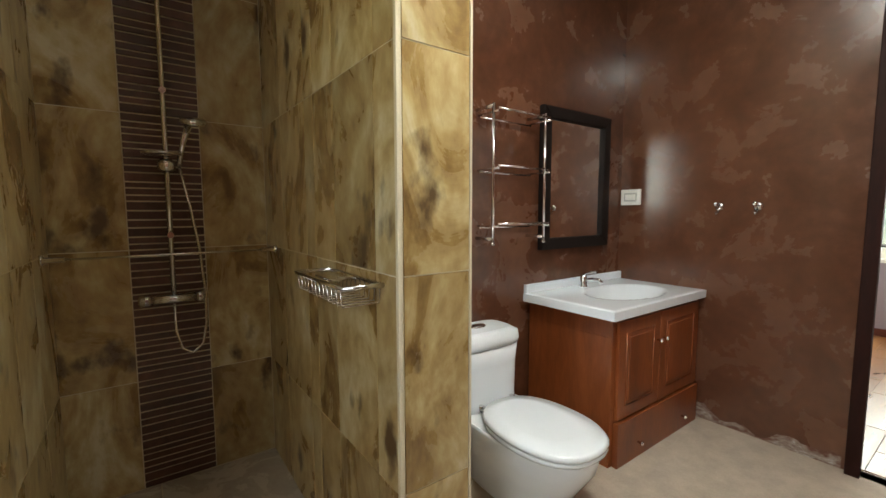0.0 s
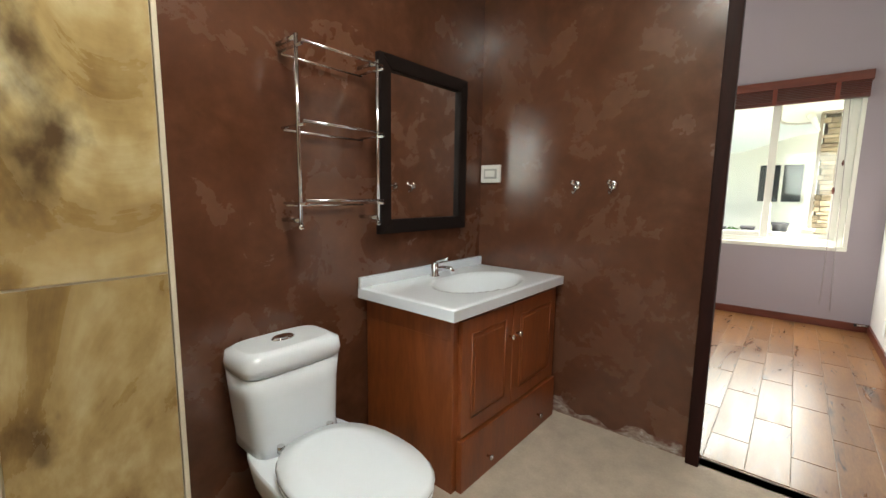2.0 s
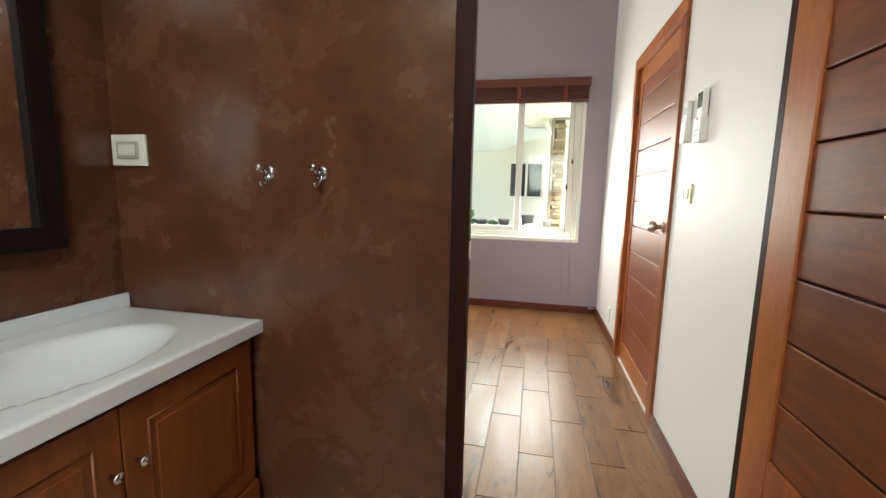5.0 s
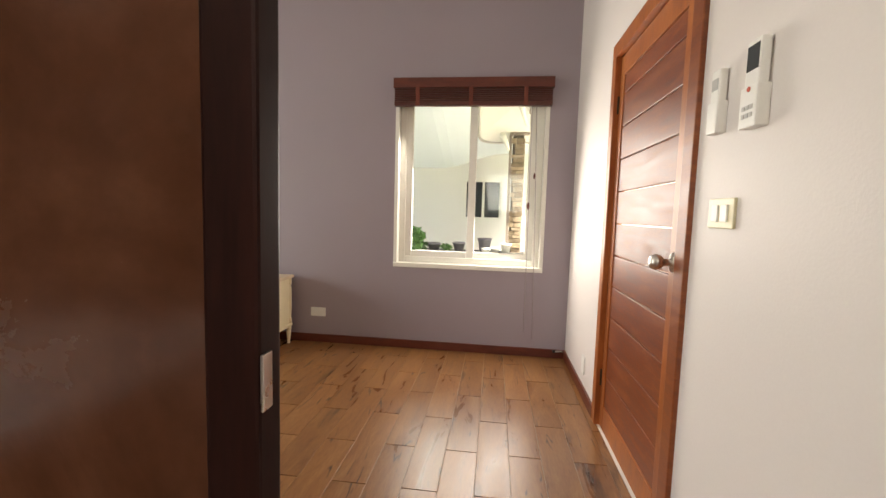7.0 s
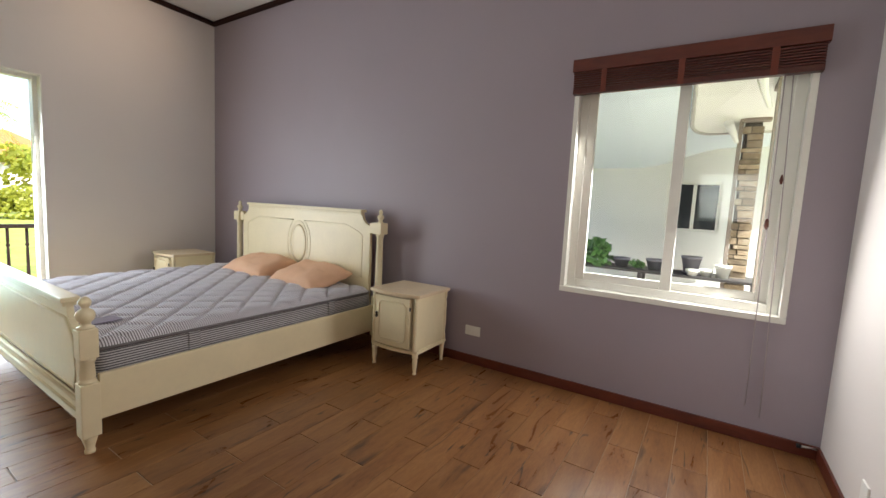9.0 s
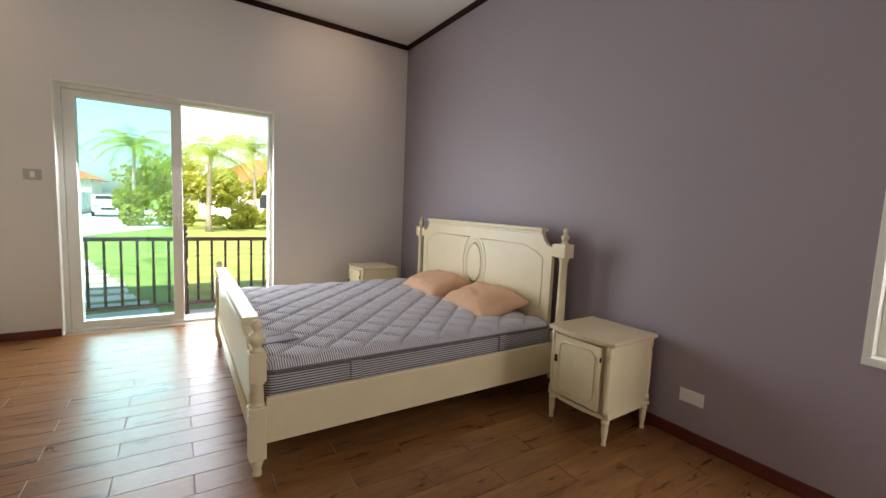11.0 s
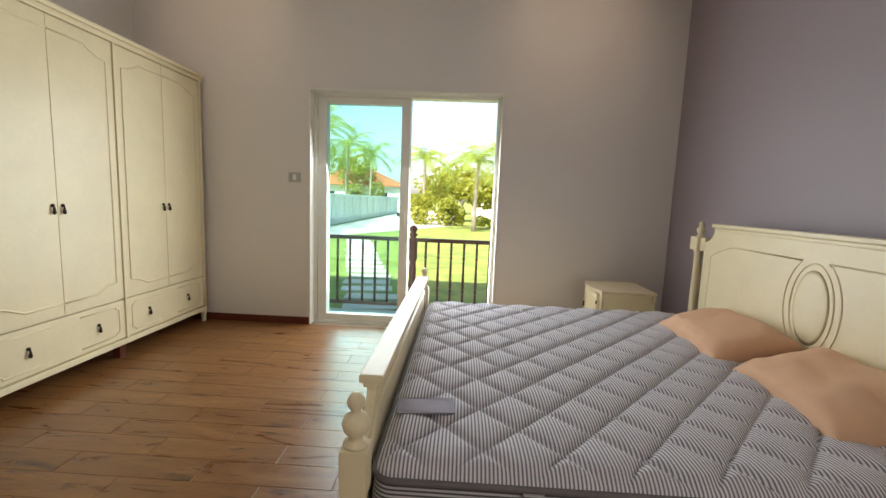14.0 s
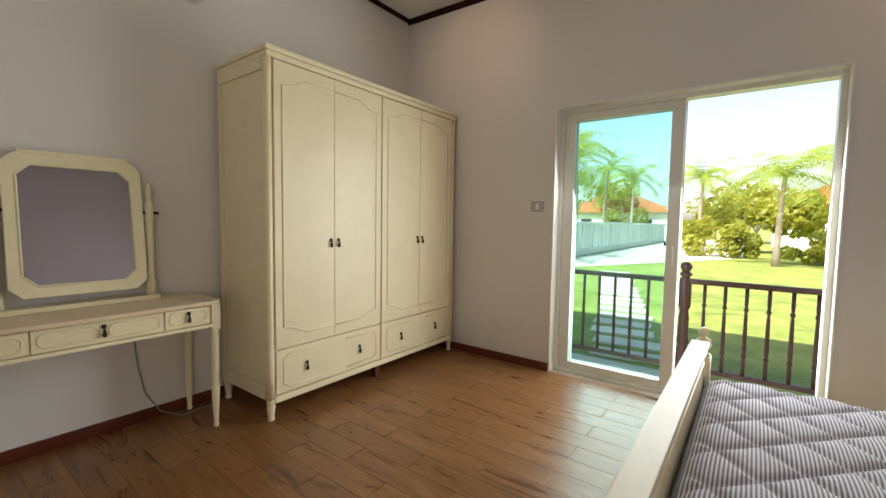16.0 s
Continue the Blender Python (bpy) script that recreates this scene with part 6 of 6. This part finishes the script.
def bush(name, x, y, z, rx_, ry_, rz_, count, leaf, seed, label, cat, material=M_LEAF, trunk=0.0):
    random.seed(seed)
    t = thing(name, label, cat, pose(x, y, z))
    if trunk:
        part("trunk", tube(bmesh.new(), [(0, 0, 0), (0.05, 0, trunk * 0.5), (0, 0.05, trunk + rz_ * 0.6)], [0.10, 0.08, 0.05], 8), M_BARK, t)
        for k in range(4):
            a = k * 1.6 + seed
            part("limb", tube(bmesh.new(), [(0, 0, trunk * 0.8), (rx_ * 0.5 * math.cos(a), ry_ * 0.5 * math.sin(a), trunk + rz_ * 0.8)], [0.05, 0.02], 6), M_BARK, t)
    verts, faces = [], []
    blobs = [(random.uniform(-0.7, 0.7) * rx_, random.uniform(-0.7, 0.7) * ry_, trunk + rz_ * random.uniform(0.3, 1.5), random.uniform(0.3, 0.55)) for _ in range(9)]
    for i in range(count):
        bx_, by_, bz_, br = random.choice(blobs)
        d = Vector((random.gauss(0, 1), random.gauss(0, 1), random.gauss(0, 1))).normalized() * random.uniform(0.5, 1.0) ** 0.5
        c = Vector((bx_ + d.x * br * rx_, by_ + d.y * br * ry_, max(0.02, bz_ + d.z * br * rz_)))
        n_ = Vector((random.gauss(0, 1), random.gauss(0, 1), random.gauss(0, 1))).normalized()
        u_ = n_.orthogonal().normalized() * leaf * random.uniform(0.6, 1.2)
        v_ = n_.cross(u_).normalized() * leaf * 0.5
        k = len(verts)
        verts += [tuple(c - u_), tuple(c + v_), tuple(c + u_), tuple(c - v_)]
        faces.append((k, k + 1, k + 2, k + 3))
    me = bpy.data.meshes.new("foliage")
    me.from_pydata(verts, [], faces)
    me.materials.append(material)
    new("foliage", me).parent = t
    return t


for i, (x, y, h) in enumerate(((-5.0, 24, 5.4), (-5.5, 29, 5.8), (-4.2, 20.5, 4.4), (-5.2, 34, 5.6), (-4.6, 40, 5.4), (-6.5, 26, 5.5), (4.6, 23, 3.6), (1.2, 31, 4.4), (7.5, 29, 4.6), (11, 26, 4.2), (-4.2, 17, 4.2))):
    palm(x, y, h, 20 + i, length=3.4 if x < 0 else 2.9)
for i, (x, y, r, h) in enumerate(((1.2, 27, 1.0, 1.3), (3.2, 26.5, 0.9, 0.9), (5.8, 25.5, 1.2, 0.8), (7.8, 26, 1.2, 0.9), (9.8, 25, 1.3, 0.9), (12.5, 26, 1.6, 1.1))):
    bush("garden_shrub", x, y, GZ, r, r, h, 1500, 0.13, 50 + i, "leafy garden shrub beside the drive", "shrub")
for i, (x, y, r, h) in enumerate(((3.0, 33, 2.0, 1.2), (7.0, 34, 2.4, 1.4), (11, 33, 2.6, 1.4), (15, 31, 2.6, 1.6), (-6.5, 45, 2.8, 2.6), (0.5, 55, 3.0, 2.6), (4, 50, 3.4, 2.6), (-9.5, 34, 3.0, 2.6), (19, 28, 3, 2.4))):
    bush("garden_tree", x, y, GZ, r, r, h, 1300, 0.24, 70 + i, "leafy broad garden tree behind the lawn", "tree", M_LEAF, 1.2)
house = thing("neighbour_house", "white bungalow with an orange tiled roof behind the trees", "house", pose(-8, 48, GZ))
part("wall", B(-5, 5, 0, 6, 0, 2.8), M_FENCE, house)
part("roof", plate(bmesh.new(), [(-5.6, 2.8), (5.6, 2.8), (1.0, 4.8), (-1.0, 4.8)], "y", -0.6, 6.6), M_ROOF, house)
for x in (-3, 0, 3):
    part("window", B(x - 0.6, x + 0.6, -0.03, 0.02, 0.9, 2.1), M_CARGLASS, house)
house2 = thing("neighbour_house", "pale house with an orange roof beyond the lawn", "house", pose(10, 40, GZ))
part("wall", B(-5, 5, 0, 6, 0, 3.0), M_FENCE, house2)
part("roof", plate(bmesh.new(), [(-5.6, 3.0), (5.6, 3.0), (1.0, 5.0), (-1.0, 5.0)], "y", -0.6, 6.6), M_ROOF, house2)
for x in (-3, 0, 3):
    part("window", B(x - 0.6, x + 0.6, -0.03, 0.02, 0.9, 2.1), M_CARGLASS, house2)

# ---------- carport outside the east window ----------
OX = 9.2
PZ = -0.15
setting("patio", B(XE + 0.2, OX + 0.2, -4, 4.4, GZ - 0.1, PZ), M_SLAB, "paved yard under the carport", "pavement")
ext = thing("carport_wall", "white rendered outside wall with a window across the yard", "wall", kind="structure")
part("wall", wall_with_hole("x", OX, OX + 0.25, -4, 4.4, PZ, 3.4, [(0.02, 0.63, 1.055, 1.69)]), M_OUTWALL, ext)
for d in ((0.02, 0.06, 1.055, 1.69), (0.59, 0.63, 1.055, 1.69), (0.061, 0.589, 1.055, 1.09), (0.061, 0.589, 1.655, 1.69), (0.295, 0.335, 1.091, 1.654)):
    part("window_frame", B(OX + 0.02, OX + 0.09, *d, bevel=0.003), M_PVC, ext)
part("pane", B(OX + 0.05, OX + 0.058, 0.05, 0.60, 1.07, 1.67), M_CARGLASS, ext, "dark window pane")
sof = bmesh.new()
rows_ = []
for i in range(25):
    y = 2.0 - 3.2 * i / 24
    e = min(1, max(0, (1.0 - y) / 1.0))
    zw = 1.86 + 0.24 * e * e * (3 - 2 * e)
    rows_.append([sof.verts.new(c) for c in ((OX - 0.002, y, zw), (XE + 0.203, y, zw + 1.05), (XE + 0.203, y, zw + 1.15), (OX - 0.002, y, zw + 0.1))])
for p, q in zip(rows_, rows_[1:]):
    for k in range(4):
        sof.faces.new((p[k], p[(k + 1) % 4], q[(k + 1) % 4], q[k]))
pn = bmesh.new()
arc = [(8.78 - 0.36 + 0.36 * math.sin(a), 0.03 + 0.36 * math.cos(a)) for a in np.linspace(0, math.pi / 2, 10)]
edge_line = [(XE + 0.3, 0.26)] + [(7.4, 0.34)] + arc + [(8.78, -1.2)]
sz_ = lambda x, y: 1.86 + 0.24 * (lambda e: e * e * (3 - 2 * e))(min(1, max(0, 1.0 - y))) + 1.05 * (OX - x) / (OX - XE - 0.2)
outline = edge_line + [(XE + 0.3, -1.2)]
lo_ = [pn.verts.new((x, y, sz_(x, y) - 0.03)) for x, y in outline]
hi_ = [pn.verts.new((x, y, sz_(x, y) - 0.005)) for x, y in outline]
pn.faces.new(lo_), pn.faces.new(hi_)
for k in range(len(outline)):
    q = (k + 1) % len(outline)
    pn.faces.new((lo_[k], lo_[q], hi_[q], hi_[k]))
curve_panel = thing("ceiling_panel", "white curved panel with a grey edge band under the carport", "panel", kind="structure")
part("panel", pn, M_OUTWALL, curve_panel)
part("edge_band", tube(bmesh.new(), [(x, y, sz_(x, y) - 0.03) for x, y in edge_line], 0.02, 6), M_BAND, curve_panel, "grey edge band")
setting("carport_ceiling", sof, M_SOFFIT, "pale sloping carport ceiling", "ceiling")


def column(x0, x1, y0, y1, z1, seed):
    c = thing("stone_column", "column faced with stacked ledge stone under a flat cap", "column", group="stone columns")
    part("core", B(x0 + 0.02, x1 - 0.02, y0 + 0.02, y1 - 0.02, PZ, z1), M_STONEBACK, c)
    random.seed(seed)
    z = PZ + 0.004
    while z < z1 - 0.06:
        h = random.uniform(0.045, 0.09)
        y = y0
        while y < y1 - 0.05:
            w = random.uniform(0.10, 0.26)
            e = min(y1, y + w)
            part("stone", B(x0 - random.uniform(0, 0.02), x0 + 0.05, y + 0.004, e - 0.004, z, z + h - 0.008, bevel=0.004), M_STONE, c)
            y = e
        z += h
    part("cap", B(x0 - 0.06, x1 + 0.06, y0 - 0.05, y1 + 0.03, z1, z1 + 0.05, bevel=0.01), M_WOODBEAM, c)
    part("corner_post", B(x0 - 0.03, x0 + 0.03, y1 - 0.002, y1 + 0.035, PZ, z1, bevel=0.004), M_WOODBEAM, c)
    return c


column(8.55, 8.85, -0.27, -0.08, 2.27, 11)
column(7.6, 7.9, -0.64, -0.29, 2.42, 12)
brac = thing("carport_bracket", "white curved bracket between column and carport ceiling", "bracket")
part("arm", tube(bmesh.new(), [(8.5, -0.04, 2.05), (8.45, 0.0, 2.14), (8.3, 0.06, 2.23)], [0.02, 0.03, 0.045], 8), M_OUTWALL, brac)
brac = thing("carport_bracket", "white curved bracket between column and carport ceiling", "bracket")
part("arm", tube(bmesh.new(), [(7.6, -0.22, 2.2), (7.55, -0.16, 2.35), (7.4, -0.12, 2.45)], [0.02, 0.03, 0.045], 8), M_OUTWALL, brac)
shelf = thing("plant_shelf", "low dark shelf with plant pots along the outside wall", "shelf")
part("top", B(8.25, 8.75, -0.4, 1.9, 0.57, 0.60, bevel=0.004), M_DARKBENCH, shelf)
for x in (8.3, 8.7):
    for y in (-0.35, 0.75, 1.85):
        part("leg", B(x - 0.02, x + 0.02, y - 0.02, y + 0.02, PZ, 0.569), M_DARKBENCH, shelf)


def pot(x, y, r, h, material, label):
    p = thing("plant_pot", label, "pot", pose(x, y, 0.60), "pots on the shelf")
    part("vessel", lathe(bmesh.new(), [(r * 0.72, 0), (r, h - 0.03), (r * 1.1, h - 0.03), (r * 1.1, h), (r * 0.95, h), (r * 0.9, h - 0.04)], (0, 0, 0), 20), material, p)
    part("soil", lathe(bmesh.new(), [(r * 0.9, h - 0.05), (0.01, h - 0.04)], (0, 0, 0), 16), M_DARKBENCH, p)


pot(8.45, 0.98, 0.09, 0.11, M_POT, "small grey plastic plant pot")
pot(8.45, 0.62, 0.085, 0.13, M_POT, "grey plastic plant pot")
pot(8.45, 0.25, 0.095, 0.2, M_POT, "large grey plastic pot with handles")
pot(8.30, 0.23, 0.06, 0.07, M_POTWHITE, "white plastic bucket on the shelf")
pot(8.35, 0.10, 0.06, 0.08, M_POTWHITE, "small white plastic tub")
pot(8.35, -0.05, 0.07, 0.14, M_POTWHITE, "pale plastic jug on the shelf")
bush("potted_plant", 8.4, 1.32, 0.60, 0.28, 0.24, 0.16, 420, 0.06, 5, "bright green leafy plant on the shelf", "plant", M_GREENLEAF)
bush("potted_plant", 8.35, 0.78, 0.60, 0.10, 0.12, 0.06, 90, 0.035, 6, "small green plant between the pots", "plant", M_GREENLEAF)

# ---------- floor pieces ----------
random.seed(21)
PW, PL = 0.150, 0.617
meshes = {}


def plank(x0, x1, y0, y1):
    w, d = round(x1 - x0 - 0.0045, 4), round(y1 - y0 - 0.0018, 4)
    if w < 0.02 or d < 0.02:
        return
    if (w, d) not in meshes:
        meshes[(w, d)] = mesh_of("plank", B(-w / 2, w / 2, -d / 2, d / 2, -0.008, 0.0, bevel=0.0012), M_PLANK)
    shared("plank", meshes[(w, d)], floor, pose((x0 + x1) / 2, (y0 + y1) / 2, 0))


row = 0
y0 = 3.011 - 24 * PW
while y0 < YN - 0.001:
    y, y1 = max(YS, y0), min(YN, y0 + PW)
    left = 2.878 if y < YB + 0.09 else XW
    x = 2.825 - 6 * PL + (row % 2) * PL / 2
    while x < XE:
        a, b = max(left, x), min(XE, x + PL)
        if b > a:
            plank(a, b, y, y1)
        x += PL
    y0, row = y0 + PW, row + 1
TS = 0.60
ft = {}
xi = -0.88
while xi < XB - 0.02:
    yi = -0.74
    while yi < 2.24:
        a, b, c, d = xi, min(xi + TS, XB - 0.016), yi, min(yi + TS, 2.24)
        w, h = round(b - a - 0.004, 4), round(d - c - 0.004, 4)
        if w > 0.02 and h > 0.02:
            if (w, h) not in ft:
                ft[(w, h)] = mesh_of("floor_tile", B(-w / 2, w / 2, -h / 2, h / 2, -0.008, 0, bevel=0.0012), M_BATHFLOOR)
            shared("floor_tile", ft[(w, h)], floor_bath, pose((a + b) / 2, (c + d) / 2, BF))
        yi += TS
    xi += TS
